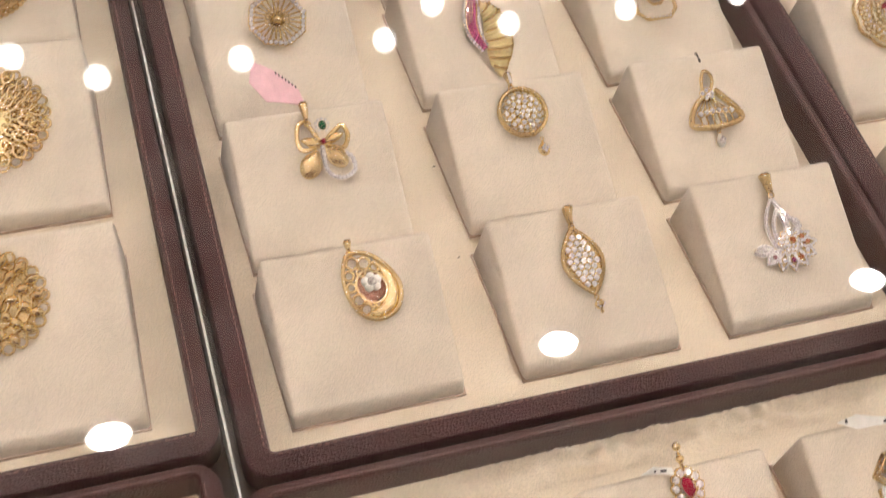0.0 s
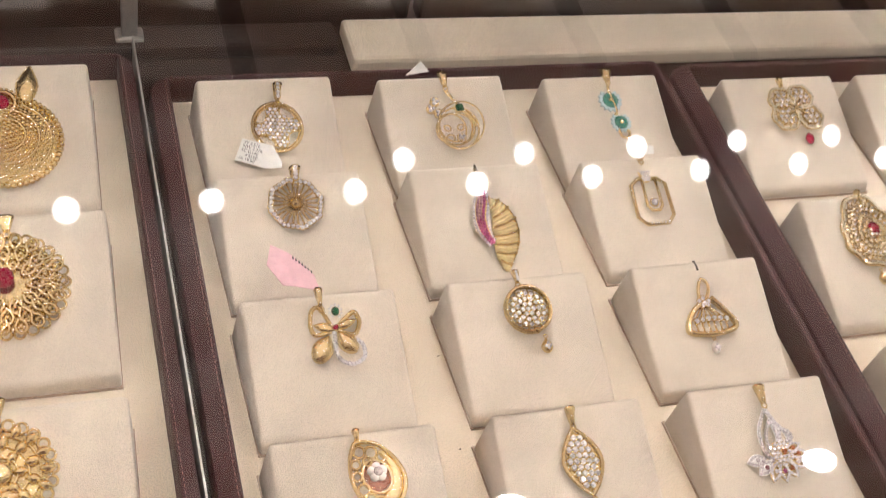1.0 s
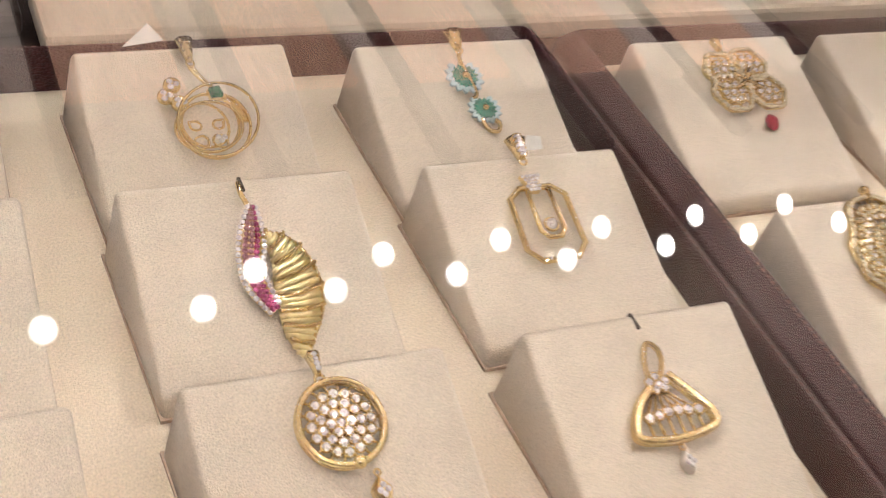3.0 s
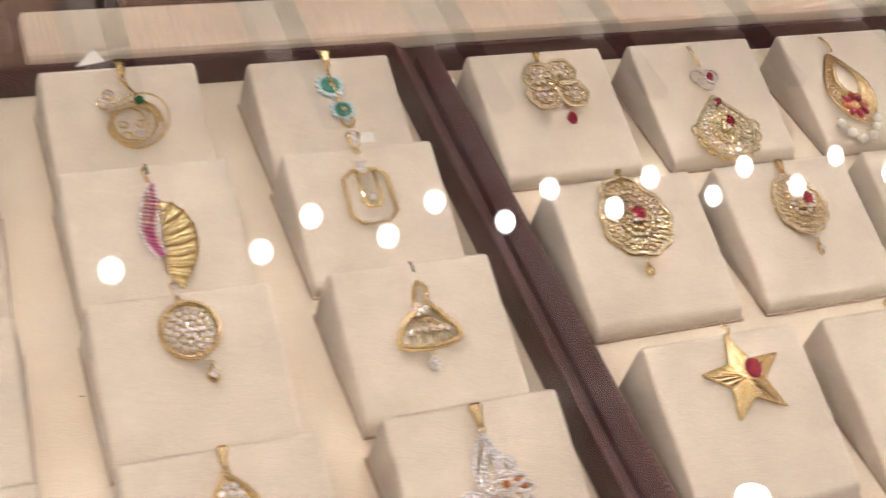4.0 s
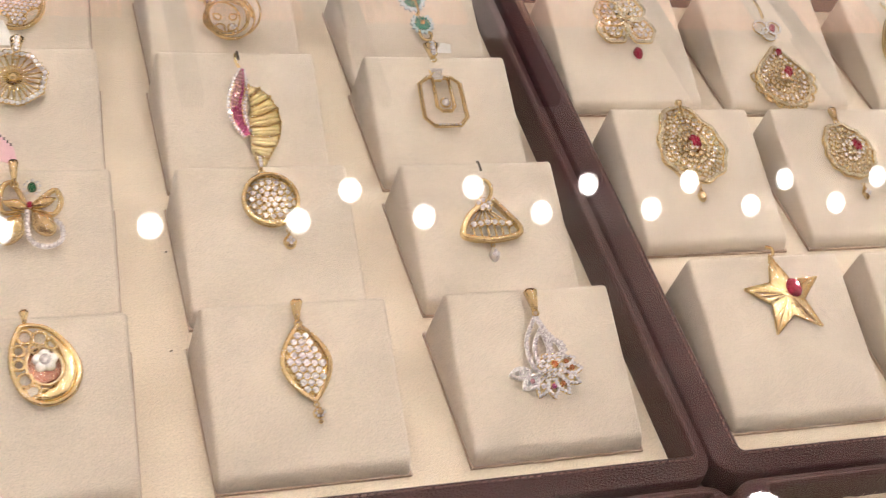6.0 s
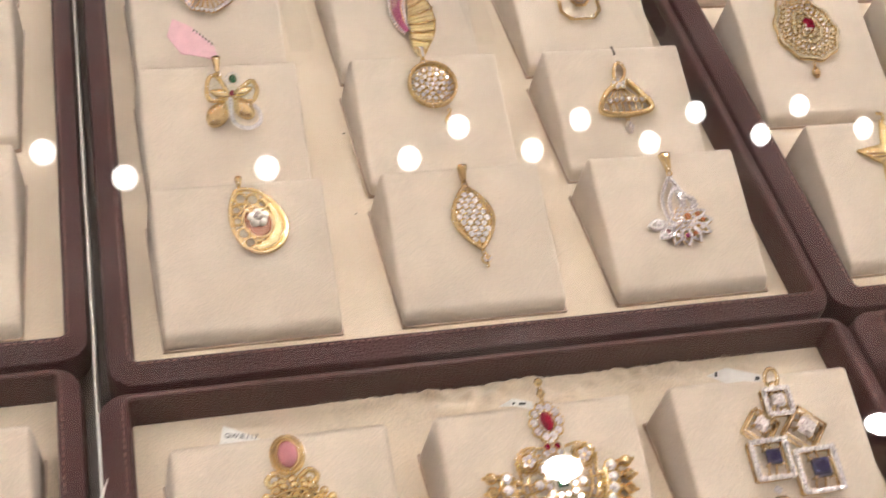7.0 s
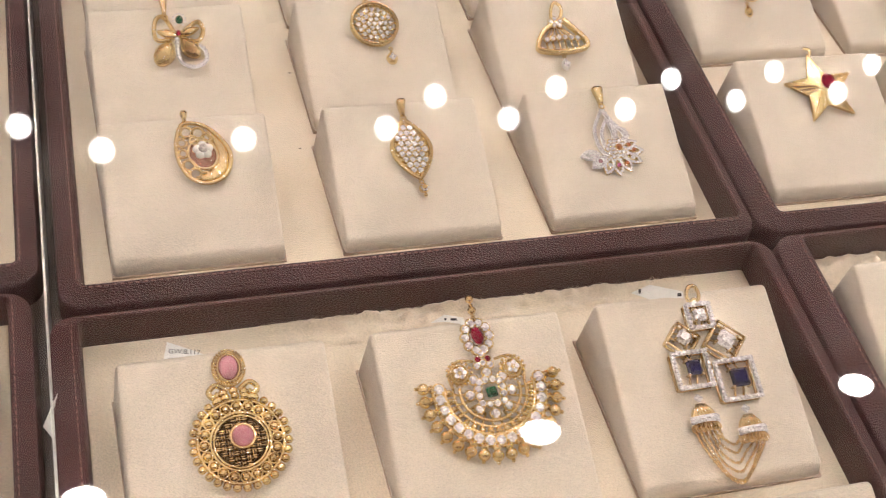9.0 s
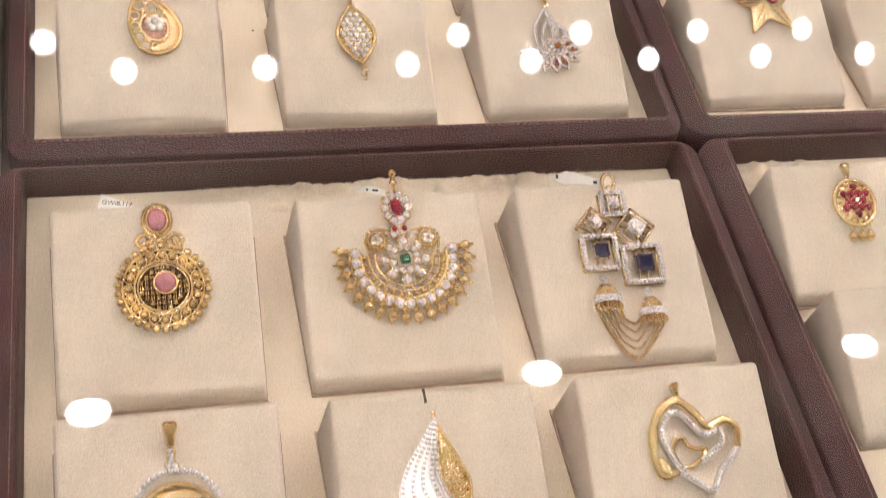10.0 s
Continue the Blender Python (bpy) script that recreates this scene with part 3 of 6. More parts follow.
# ---------------------------------------------------------------- pendant building
HANG = {"A11": (0.1, -0.3), "A12": (0.2, -0.25), "A13": (0.1, 0.35), "A21": (0.05, -0.3), "A22": (-0.1, 0), "A23": (-0.14, 0.02), "A31": (-0.22, -0.07), "A32": (-0.35, -0.18),
        "A33": (-0.1, 0.1), "A41": (-0.04, -0.03), "A42": (-0.11, -0.1), "A43": (-0.1, -0.22), "B11": (-0.16, -0.25), "B12": (-0.12, -0.43), "B13": (-0.3, -0.4), "B21": (-0.01, 0.03),
        "B22": (-0.03, -0.05), "B23": (0.09, 0.03), "B31": (0.33, 0.24), "B32": (0.22, 0.17), "C11": (0.15, -0.25), "C12": (0.06, -0.3), "D11": (0.12, 0.13), "D12": (0.25, 0),
        "D13": (0.46, 0.18), "D21": (0.15, -0.36), "D22": (0.19, -0.28), "D23": (0.3, -0.3), "E11": (-0.3, -0.2), "F11": (-0.17, -0.07)}


def pendant(key, label):
    """A pendant on its block; HANG says how far it hangs aside of the block's middle, in centimetres."""
    u, v = HANG.get(key, (0, 0))
    return thing("pendant", label, "pendant", BLOCKS[key][0] @ Matrix.Translation((u * CM, v * CM, 0)), "pendants")


def wire(t, pts, r, material=GOLD, closed=False, name="wire", label="", taper=None, n=6):
    return part(name, tube(bmesh.new(), pts, r, closed, n=n, taper=taper), material, t, label, smooth=True)


def hoop(t, u, v, rx, r, ry=None, w=0.14, turn=0.0, material=GOLD, name="frame", label=""):
    return part(name, ring(bmesh.new(), u, v, rx, r, ry, w, n=36, turn=turn), material, t, label, smooth=True)


def stones(t, places, r, material=DIAMOND, w=0.16, name="stone_setting", label="rows of sparkling clear stones", n=8, jitter=0.0):
    bm = bmesh.new()
    rng = random.Random(len(places))
    if r >= 0.078 and name == "stone_setting":  # each larger stone sits in a gold cup with four claws
        cups = bmesh.new()
        for p in places:
            z = p[2] if isinstance(p, tuple) and len(p) > 2 else w
            ring(cups, p[0], p[1], r * 1.06, r * 0.3, w=z - 0.3 * r, n=10)
            for a in (0.6, 2.2, 3.7, 5.3):
                bead(cups, p[0] + r * 0.98 * math.cos(a), p[1] + r * 0.98 * math.sin(a), z + 0.3 * r, r * 0.24)
        part("claw_cups", cups, GOLD, t, "gold cups and claws", smooth=True)
    for p in places:
        gem(bm, p[0], p[1], (p[2] if isinstance(p, tuple) and len(p) > 2 else w) + rng.uniform(-jitter, jitter), r * rng.uniform(0.92, 1.08), n=n, turn=rng.uniform(0, 0.6))
    return part(name, bm, material, t, label)


def beads(t, places, r, material=GOLD, w=0.14, name="beading", label="", sub=1, ry=None):
    bm = bmesh.new()
    for p in places:
        bead(bm, p[0], p[1], w, r, ry, sub=sub)
    return part(name, bm, material, t, label, smooth=True)


def sheet(t, outline, w0=0.06, w1=0.14, material=GOLD, dome=0.0, name="plate", label="", smooth=False):
    return part(name, plate(bmesh.new(), outline, w0, w1, dome), material, t, label, smooth=smooth)


def stone(t, u, v, rx, ry=None, material=RUBY, w=0.2, h=0.12, turn=0.0, point=0.0, name="stone", label=""):
    return part(name, drop_gem(bmesh.new(), u, v, w, rx, ry or rx, h, turn, point=point), material, t, label)


def cabochon(t, u, v, rx, ry, material, w=0.18, rz=None, turn=0.0, label=""):
    return part("stone", bead(bmesh.new(), u, v, w, rx, ry, rz or min(rx, ry) * 0.6, sub=3, turn=turn), material, t, label, smooth=True)


def bail(t, u, v, ln=0.6, wd=0.3, du=0.0, material=GOLD, gems=False, w=0.26):
    """The loop by which a pendant hangs: a tapered strap folded over, and a jump ring."""
    wd *= 1.2
    out = [V(u - wd / 2, v), V(u - wd * 0.28, v + 0.07), V(u + wd * 0.28, v + 0.07), V(u + wd / 2, v), V(u + du + wd * 0.3, v - 0.6 * ln), V(u + du + wd * 0.16, v - ln),
           V(u + du - wd * 0.16, v - ln), V(u + du - wd * 0.3, v - 0.6 * ln)]
    b = part("bail", plate(bmesh.new(), out, w - 0.16, w, 0.07, rim=0.8), material, t, smooth=True)
    part("jump_ring", ring(bmesh.new(), u + du, v - ln - 0.07, 0.09, 0.028, w=w - 0.08, n=14), material, b, smooth=True)
    if gems:
        stones(b, [(u + du * k, v - ln * k) for k in (0.1, 0.32, 0.54, 0.76)], wd * 0.22, w=w + 0.05, label="small clear stones on the bail")
    return b


def strip(t, left, right, w=0.06, bulge=0.16, material=GOLD, name="band", label=""):
    """A bulging sheet between two lines."""
    bm = bmesh.new()
    va = [[bm.verts.new((*p.lerp(q, k).xy, w + bulge * math.sin(math.pi * k))) for k in (0, 0.2, 0.4, 0.6, 0.8, 1)] for p, q in zip(left, right)]
    low = [[bm.verts.new((*p.lerp(q, k).xy, w - 0.03)) for k in (0, 1)] for p, q in zip(left, right)]
    for a, b, c, d in zip(va, va[1:], low, low[1:]):
        for j in range(5):
            bm.faces.new((a[j], a[j + 1], b[j + 1], b[j]))
        bm.faces.new((a[0], b[0], d[0], c[0]))
        bm.faces.new((a[5], c[1], d[1], b[5]))
    return part(name, bm, material, t, label, smooth=True)


def square_gem(t, u, v, s, turn, material, w=0.2, h=0.14, label=""):
    """A step-cut square stone."""
    bm = bmesh.new()
    c_, s_ = math.cos(radians(turn)), math.sin(radians(turn))
    rows = []
    for k, ww in ((0.8, w - 0.05), (1.0, w), (0.98, w + 0.2 * h), (0.8, w + 0.65 * h), (0.6, w + h)):
        row = []
        for x, y in ((-1, -0.75), (-0.75, -1), (0.75, -1), (1, -0.75), (1, 0.75), (0.75, 1), (-0.75, 1), (-1, 0.75)):
            x, y = x * s * k, y * s * k
            row.append(bm.verts.new((u + c_ * x - s_ * y, v + s_ * x + c_ * y, ww)))
        rows.append(row)
    for a, b in zip(rows, rows[1:]):
        for j in range(8):
            bm.faces.new((a[j], a[(j + 1) % 8], b[(j + 1) % 8], b[j]))
    bm.faces.new(rows[-1])
    return part("stone", bm, material, t, label)


def blob(cx, cy, fn, n=48, turn=0.0):
    """An outline from a radius for each angle (degrees)."""
    return [V(cx + fn(a) * math.cos(radians(a + turn)), cy + fn(a) * math.sin(radians(a + turn))) for a in (360 * i / n for i in range(n))]


def pear(cx, cy, rx, ry, turn=0.0, n=40, tip=0.75):
    """A teardrop outline with its tip up."""
    out = []
    c, s = math.cos(radians(turn)), math.sin(radians(turn))
    for i in range(n):
        a = 2 * math.pi * i / n
        x, y = rx * math.cos(a), ry * math.sin(a)
        if y > 0:
            x *= 1 - tip * (y / ry) ** 1.4
        out.append(V(cx + c * x - s * y, cy + s * x + c * y))
    return out


def leaf(cx, cy, rx, ry, turn=0.0, n=40):
    out = []
    c, s = math.cos(radians(turn)), math.sin(radians(turn))
    for i in range(n):
        k = i / n
        y = ry * (1 - 4 * k) if k < 0.5 else ry * (4 * k - 3)
        x = rx * (1 - abs(y / ry) ** 1.8) * (1 if k < 0.5 else -1)
        out.append(V(cx + c * x - s * y, cy + s * x + c * y))
    return out


def shrink(outline, k):
    c = sum(outline, Vector((0, 0, 0))) / len(outline)
    return [c + (p - c) * k for p in outline]


def lift(pts, w):
    return [Vector((p[0], p[1], w)) for p in pts]


def filigree(t, outline, pitch, r, w=0.13, material=GOLD, seed=1):
    """Openwork: a mesh of small wire rings."""
    bm = bmesh.new()
    for u, v in lattice(outline, pitch, 12 * seed):
        ring(bm, u, v, pitch * 0.44, r, w=w, n=10)
    return part("openwork", bm, material, t, "fine gold wire openwork", smooth=True)


def drop(t, u, v, r=0.14, gems=False, ln=0.3, material=GOLD):
    """A small drop on a ring."""
    d = part("drop", plate(bmesh.new(), pear(u, v, r, ln, tip=0.85), 0.06, 0.14, 0.12, rim=0.9), material, t, smooth=True)
    part("jump_ring", ring(bmesh.new(), u, v + ln + 0.05, 0.06, 0.022, w=0.14, n=12), GOLD, d, smooth=True)
    if gems:
        stones(d, [(u, v + 0.05), (u, v - 0.12), (u - 0.07, v - 0.04), (u + 0.07, v - 0.04)], 0.06, w=0.25, label="clear stones on the drop")
    return d


# ---------------------------------------------------------------- small pendants of the middle tray
def round_lattice_pendant():
    t = pendant("A11", "round gold pendant filled with a clear stone lattice on suede block")
    bail(t, 2.83, 4.45, 0.75, 0.32, -0.08, gems=True)
    hoop(t, 2.6, 2.68, 0.9, 0.075, 0.98)
    hoop(t, 2.6, 2.68, 0.8, 0.03, 0.88, w=0.1, name="inner_ring")
    o = blob(2.6, 2.68, lambda a: 0.68 + 0.16 * math.cos(radians(4 * a)), turn=8)
    sheet(t, o, 0.06, 0.1, name="setting_plate")
    stones(t, lattice(shrink(o, 0.97), 0.168, 53), 0.08, w=0.14)
    for a in (50, 140, 230, 320):
        wire(t, arc(2.6 + 0.78 * math.cos(radians(a)), 2.68 + 0.82 * math.sin(radians(a)), 0.36, a0=a + 105, a1=a + 255, n=10, w=0.13), 0.045)


def swirl_pendant():
    t = pendant("A12", "gold swirl pendant with small flower and square emerald")
    bail(t, 2.34, 4.85, 0.62, 0.34, 0.02)
    for k, (cx, cy, rx, ry, tn) in enumerate(((2.36, 2.5, 0.52, 0.6, 10), (2.46, 2.52, 0.66, 0.78, -10), (2.55, 2.42, 0.8, 0.9, -25), (2.4, 2.36, 0.78, 0.66, 20), (2.64, 2.52, 0.88, 1.04, -35))):
        hoop(t, cx, cy, rx, 0.036, ry, w=0.1 + 0.045 * k, turn=tn, name="swirl_ring")
    for k in range(3):
        wire(t, spline([(2.32 + 0.04 * k, 4.1), (2.55 + 0.06 * k, 3.7 - 0.05 * k), (2.95 + 0.1 * k, 3.2 - 0.1 * k), (3.3 + 0.05 * k, 2.5)]), 0.045, name="strand")
    for a in (100, 190, 280):
        u, v = 1.86 + 0.24 * math.cos(radians(a)), 3.34 + 0.26 * math.sin(radians(a))
        p = sheet(t, blob(u, v, lambda b: 0.2, 16), 0.1, 0.2, name="petal", smooth=True)
        stones(t, [(u + 0.09 * math.cos(radians(b)), v + 0.09 * math.sin(radians(b))) for b in (0, 120, 240)], 0.075, w=0.22)
    for a, s in ((40, 0.15), (140, 0.15), (230, 0.2), (310, 0.2)):
        u, v = 2.38 + 0.36 * math.cos(radians(a)), 2.25 + 0.34 * math.sin(radians(a))
        wire(t, lift(pear(u, v, s * 0.8, s, a - 90), 0.16), 0.03, closed=True, name="petal_loop")
    stones(t, [(2.62, 2.0), (2.7, 2.08), (2.56, 2.1)], 0.07, w=0.2)
    part("setting", plate(bmesh.new(), [V(2.6, 3.1), V(2.94, 3.14), V(2.88, 3.42), V(2.56, 3.38)], 0.1, 0.24), GOLD, t)
    square_gem(t, 2.75, 3.27, 0.15, 10, EMERALD, 0.26, 0.1, "square green stone")


def double_flower_pendant():
    t = pendant("A13", "gold pendant with two turquoise enamel flowers on suede block")
    bail(t, 2.6, 4.36, 0.55, 0.42, -0.02)
    for u, v, r in ((2.5, 2.98, 0.46), (2.72, 1.98, 0.4)):
        for i in range(14):
            a = 360 / 14 * i
            for d, rx, ry, z, m_ in ((0.84, 0.2, 0.3, 0.15, PALE_BLUE), (0.42, 0.17, 0.4, 0.165, TURQUOISE)):
                if m_ is PALE_BLUE and 2 < i < 5:
                    continue
                x, y = u + r * d * math.cos(radians(a)), v + r * d * math.sin(radians(a))
                sheet(t, leaf(x, y, r * rx, r * ry, a - 90, n=12), 0.08, z, m_, name="petal", label="pale blue petal tip" if m_ is PALE_BLUE else "dark turquoise petal", smooth=True)
        beads(t, [(u, v)], r * 0.22, w=0.19, name="flower_centre", sub=2)
    wire(t, spline([(2.58, 3.75), (2.54, 3.4), (2.66, 2.5), (2.5, 2.3)]), 0.06, name="stem")
    wire(t, spline([(2.55, 1.7), (2.62, 1.38), (2.85, 1.3), (2.98, 1.5), (2.9, 1.65)]), 0.06, name="hook")


def octagon_pendant():
    t = pendant("A21", "octagonal gold sunburst pendant edged with clear stones")
    bail(t, 2.68, 5.0, 0.6, 0.36, -0.06, gems=True)
    c = (2.52, 3.62)
    o = [V(c[0] + 0.92 * math.cos(radians(a)), c[1] + 0.92 * math.sin(radians(a)), 0.12) for a in range(10, 370, 45)]
    wire(t, o, 0.06, closed=True, name="frame")
    stones(t, along(o, 0.16, True), 0.085, w=0.2)
    for i in range(24):
        a = radians(15 * i)
        p = V(c[0] + 0.16 * math.cos(a), c[1] + 0.16 * math.sin(a), 0.2)
        q = V(c[0] + 0.84 * math.cos(a), c[1] + 0.84 * math.sin(a), 0.11)
        wire(t, [p, p.lerp(q, 0.5), q], 0.034, name="ray", n=4)
    for rr in (0.4,):
        hoop(t, *c, rr, 0.022, w=0.15, name="inner_ring")
    part("boss", bead(bmesh.new(), *c, 0.2, 0.17, sub=2), GOLD, t, smooth=True)


def shell_pendant():
    t = pendant("A22", "gold shell pendant with pink stone leaf hanging from a slit")
    wire(t, spline([(2.55, 4.35, 0.1), (2.52, 4.05, 0.2), (2.62, 3.75, 0.16)]), 0.06, name="bail")
    left = [(2.6, 3.72), (2.3, 3.2), (2.12, 2.55), (2.15, 1.9), (2.5, 1.25)]
    right = [(2.75, 3.68), (2.78, 3.0), (2.62, 2.4), (2.62, 1.9), (2.72, 1.45)]
    L, R = spline(left), spline(right)
    o = [*L, *reversed(R)]
    bm = bmesh.new()
    va = [[bm.verts.new((*(p.lerp(q, k)).xy, 0.08 + 0.12 * math.sin(math.pi * k))) for k in (0, 0.25, 0.5, 0.75, 1)] for p, q in zip(L, R)]
    for a, b in zip(va, va[1:]):
        for j in range(4):
            bm.faces.new((a[j], a[j + 1], b[j + 1], b[j]))
    part("leaf_plate", bm, ROSE, t, "rose gold leaf", smooth=True)
    n = len(L)
    for k, m_, nm in ((0.02, DIAMOND, "clear stone edge"), (0.98, DIAMOND, "clear stone edge"), (0.28, PALE_PINK, "pale pink stones"), (0.5, PALE_PINK, "pale pink stones"), (0.72, PINK, "deep pink stones")):
        line = along([p.lerp(q, k) for p, q in zip(L, R)], 0.13)
        m2 = m_
        if k in (0.28, 0.5):
            cut = int(len(line) * 0.62)
            stones(t, line[cut:], 0.062, PINK, w=0.22, label="deep pink stones")
            line = line[:cut]
        stones(t, [(p.x, p.y) for p in line], 0.062, m2, w=0.2, label=nm)
    outer = spline([(2.78, 3.12), (3.2, 2.98), (3.56, 2.5), (3.68, 1.85), (3.56, 1.25), (3.26, 0.72), (3.0, 0.3)], 8)
    inner = spline([(2.76, 2.95), (2.82, 2.5), (2.74, 2.0), (2.7, 1.55), (2.68, 1.15), (2.72, 0.75), (2.92, 0.3)], 8)
    bm = bmesh.new()
    va = [[bm.verts.new((*(p.lerp(q, k)).xy, 0.06 + 0.16 * math.sin(math.pi * k))) for k in (0, 0.25, 0.5, 0.75, 1)] for p, q in zip(outer, inner)]
    for a, b in zip(va, va[1:]):
        for j in range(4):
            bm.faces.new((a[j], a[j + 1], b[j + 1], b[j]))
    part("shell_plate", bm, PALE_GOLD, t, "ribbed gold shell", smooth=True)
    for i in range(1, len(outer) - 1, 2):
        p, q = outer[i], inner[max(0, i - 2)]
        mid = p.lerp(q, 0.5) + Vector((0, -0.06, 0))
        pts = [Vector((*p.xy, 0.1)), Vector((*p.lerp(mid, 0.6).xy, 0.21)), Vector((*mid.xy, 0.25)), Vector((*mid.lerp(q, 0.5).xy, 0.22)), Vector((*q.xy, 0.1))]
        if i % 6 == 1:
            beads(t, along(pts, 0.085), 0.055, w=0.24, name="beaded_rib")
        else:
            wire(t, pts, 0.065, PALE_GOLD, name="rib")
    wire(t, lift(outer, 0.12), 0.045, name="shell_edge")
    beads(t, along(outer, 0.14), 0.04, w=0.17)


def link_pendant():
    t = pendant("A23", "octagonal gold link pendant with one clear stone")
    bail(t, 2.49, 4.85, 0.55, 0.42, 0.0, gems=True)
    sheet(t, [V(2.25, 3.85), V(2.72, 3.85), V(2.62, 3.4), V(2.34, 3.4)], 0.1, 0.24, name="trapezoid")
    stones(t, lattice([V(2.25, 3.85), V(2.72, 3.85), V(2.62, 3.4), V(2.34, 3.4)], 0.1), 0.05, w=0.25)
    outer = [(2.15, 3.55), (1.83, 3.3), (1.8, 2.0), (2.1, 1.7), (3.0, 1.72), (3.28, 2.02), (3.25, 3.3), (2.95, 3.55)]
    wire(t, [V(*p, 0.15) for p in outer], 0.085, closed=True, name="frame", n=4)
    inner = [(2.32, 3.5), (2.3, 2.42), (2.45, 2.25), (2.75, 2.25), (2.9, 2.42), (2.86, 3.5)]
    wire(t, [V(*p, 0.17) for p in inner], 0.07, name="inner_link", n=4)
    wire(t, [V(2.32, 3.5, 0.17), V(2.86, 3.5, 0.17)], 0.06, name="crossbar")
    hoop(t, 2.6, 2.56, 0.15, 0.04, w=0.17, name="setting")
    stone(t, 2.6, 2.56, 0.14, material=DIAMOND, w=0.2, label="round clear stone")
    stones(t, [(2.25 + 0.14 * i, 1.71) for i in range(6)], 0.045, w=0.23)


def butterfly_pendant():
    t = pendant("A31", "gold butterfly pendant with green and red stones")
    bail(t, 2.68, 4.7, 0.62, 0.24, 0.0, w=0.3)
    wire(t, spline([(2.95, 3.42), (2.78, 3.85), (2.6, 4.12), (2.38, 4.0), (2.28, 3.5), (2.42, 3.2), (2.95, 3.3)]), 0.075, name="wing_loop")
    wire(t, spline([(3.1, 3.38), (3.43, 3.68), (3.74, 3.86), (3.86, 3.5), (3.62, 3.12), (3.1, 3.32)]), 0.08, name="wing_loop")
    sheet(t, leaf(3.4, 3.46, 0.14, 0.36, -70), 0.14, 0.24, name="wing_plate", dome=0.06, smooth=True)
    sheet(t, pear(2.56, 2.72, 0.34, 0.5, -32, tip=0.6), 0.1, 0.22, dome=0.16, name="wing_plate", smooth=True)
    sheet(t, pear(3.36, 2.88, 0.3, 0.44, 34, tip=0.6), 0.1, 0.22, dome=0.16, name="wing_plate", smooth=True)
    sheet(t, leaf(2.72, 3.4, 0.16, 0.38, 70), 0.14, 0.24, name="wing_plate", dome=0.06, smooth=True)
    lower = spline([(2.98, 3.2), (2.96, 2.8), (3.0, 2.42), (3.2, 2.2), (3.5, 2.14), (3.82, 2.32), (3.84, 2.7), (3.7, 2.9)])
    wire(t, lift(lower, 0.16), 0.05, WHITE_GOLD, name="stone_wing")
    stones(t, along(lower, 0.12), 0.076, w=0.22)
    stone(t, 3.13, 3.92, 0.13, 0.16, EMERALD, w=0.2, label="dark green stone")
    stones(t, [(3.13 + 0.2 * math.cos(radians(a)), 3.92 + 0.22 * math.sin(radians(a))) for a in range(-60, 241, 36)], 0.05, w=0.2)
    stone(t, 3.05, 3.37, 0.09, 0.09, RUBY, w=0.27, label="small red stone")


def round_cluster_pendant():
    t = pendant("A32", "round gold pendant with ringed clear stones and drop")
    bail(t, 2.74, 4.85, 0.42, 0.22, 0.02, gems=True)
    c = (2.93, 3.5)
    hoop(t, *c, 0.78, 0.065, 0.8, w=0.22)
    hoop(t, *c, 0.78, 0.05, 0.8, w=0.06, name="lower_ring")
    for i in range(18):
        a = radians(20 * i)
        wire(t, [V(c[0] + 0.77 * math.cos(a), c[1] + 0.77 * math.sin(a), 0.15), V(c[0] + 0.55 * math.cos(a), c[1] + 0.6 * math.sin(a), 0.18)], 0.03, name="spoke", n=4)
    pl = [c]
    for rr, k in ((0.19, 6), (0.37, 11), (0.55, 16)):
        pl += [(c[0] + rr * math.cos(2 * math.pi * i / k), c[1] + rr * math.sin(2 * math.pi * i / k)) for i in range(k)]
    sheet(t, blob(*c, lambda a: 0.42), 0.08, 0.12, name="setting_plate")
    stones(t, pl, 0.085, w=0.2)
    beads(t, [(3.05, 2.72)], 0.13, w=0.24, name="bead", sub=2)
    drop(t, 3.33, 2.2, 0.2, True, 0.26)


def bell_pendant():
    t = pendant("A33", "gold ribbon and bell pendant with clear stones on split block")
    wire(t, spline([(2.35, 2.95), (2.42, 3.4), (2.62, 3.72), (2.82, 3.5), (2.7, 3.1), (2.3, 2.75)]), 0.065, name="ribbon_loop")
    o = spline([(2.75, 3.0), (3.15, 2.5), (3.45, 2.05), (3.3, 1.8), (2.5, 1.68), (1.75, 1.78), (1.62, 2.0), (1.9, 2.5), (2.3, 2.8)], 6)
    wire(t, lift(o, 0.2), 0.1, name="frame")
    wire(t, lift(o, 0.08), 0.08, name="lower_frame")
    stones(t, [(2.25, 2.88), (2.42, 2.98), (2.6, 2.86), (2.45, 2.8), (2.35, 2.72), (2.55, 2.72)], 0.085, w=0.26)
    for i in range(6):
        u = 1.95 + 0.23 * i
        v = 2.28 - 0.03 * abs(i - 2.5)
        wire(t, [V(u, v, 0.15), V(u + 0.03, 1.76, 0.15)], 0.035, name="prong")
        wire(t, [V(u, v, 0.15), V(2.3 + 0.05 * i, 2.7, 0.18)], 0.03, name="prong")
    stones(t, [(1.97 + 0.23 * i, 2.26 - 0.03 * abs(i - 2.5)) for i in range(6)], 0.1, w=0.24)
    drop(t, 2.49, 1.24, 0.15, True, 0.24, WHITE_GOLD)


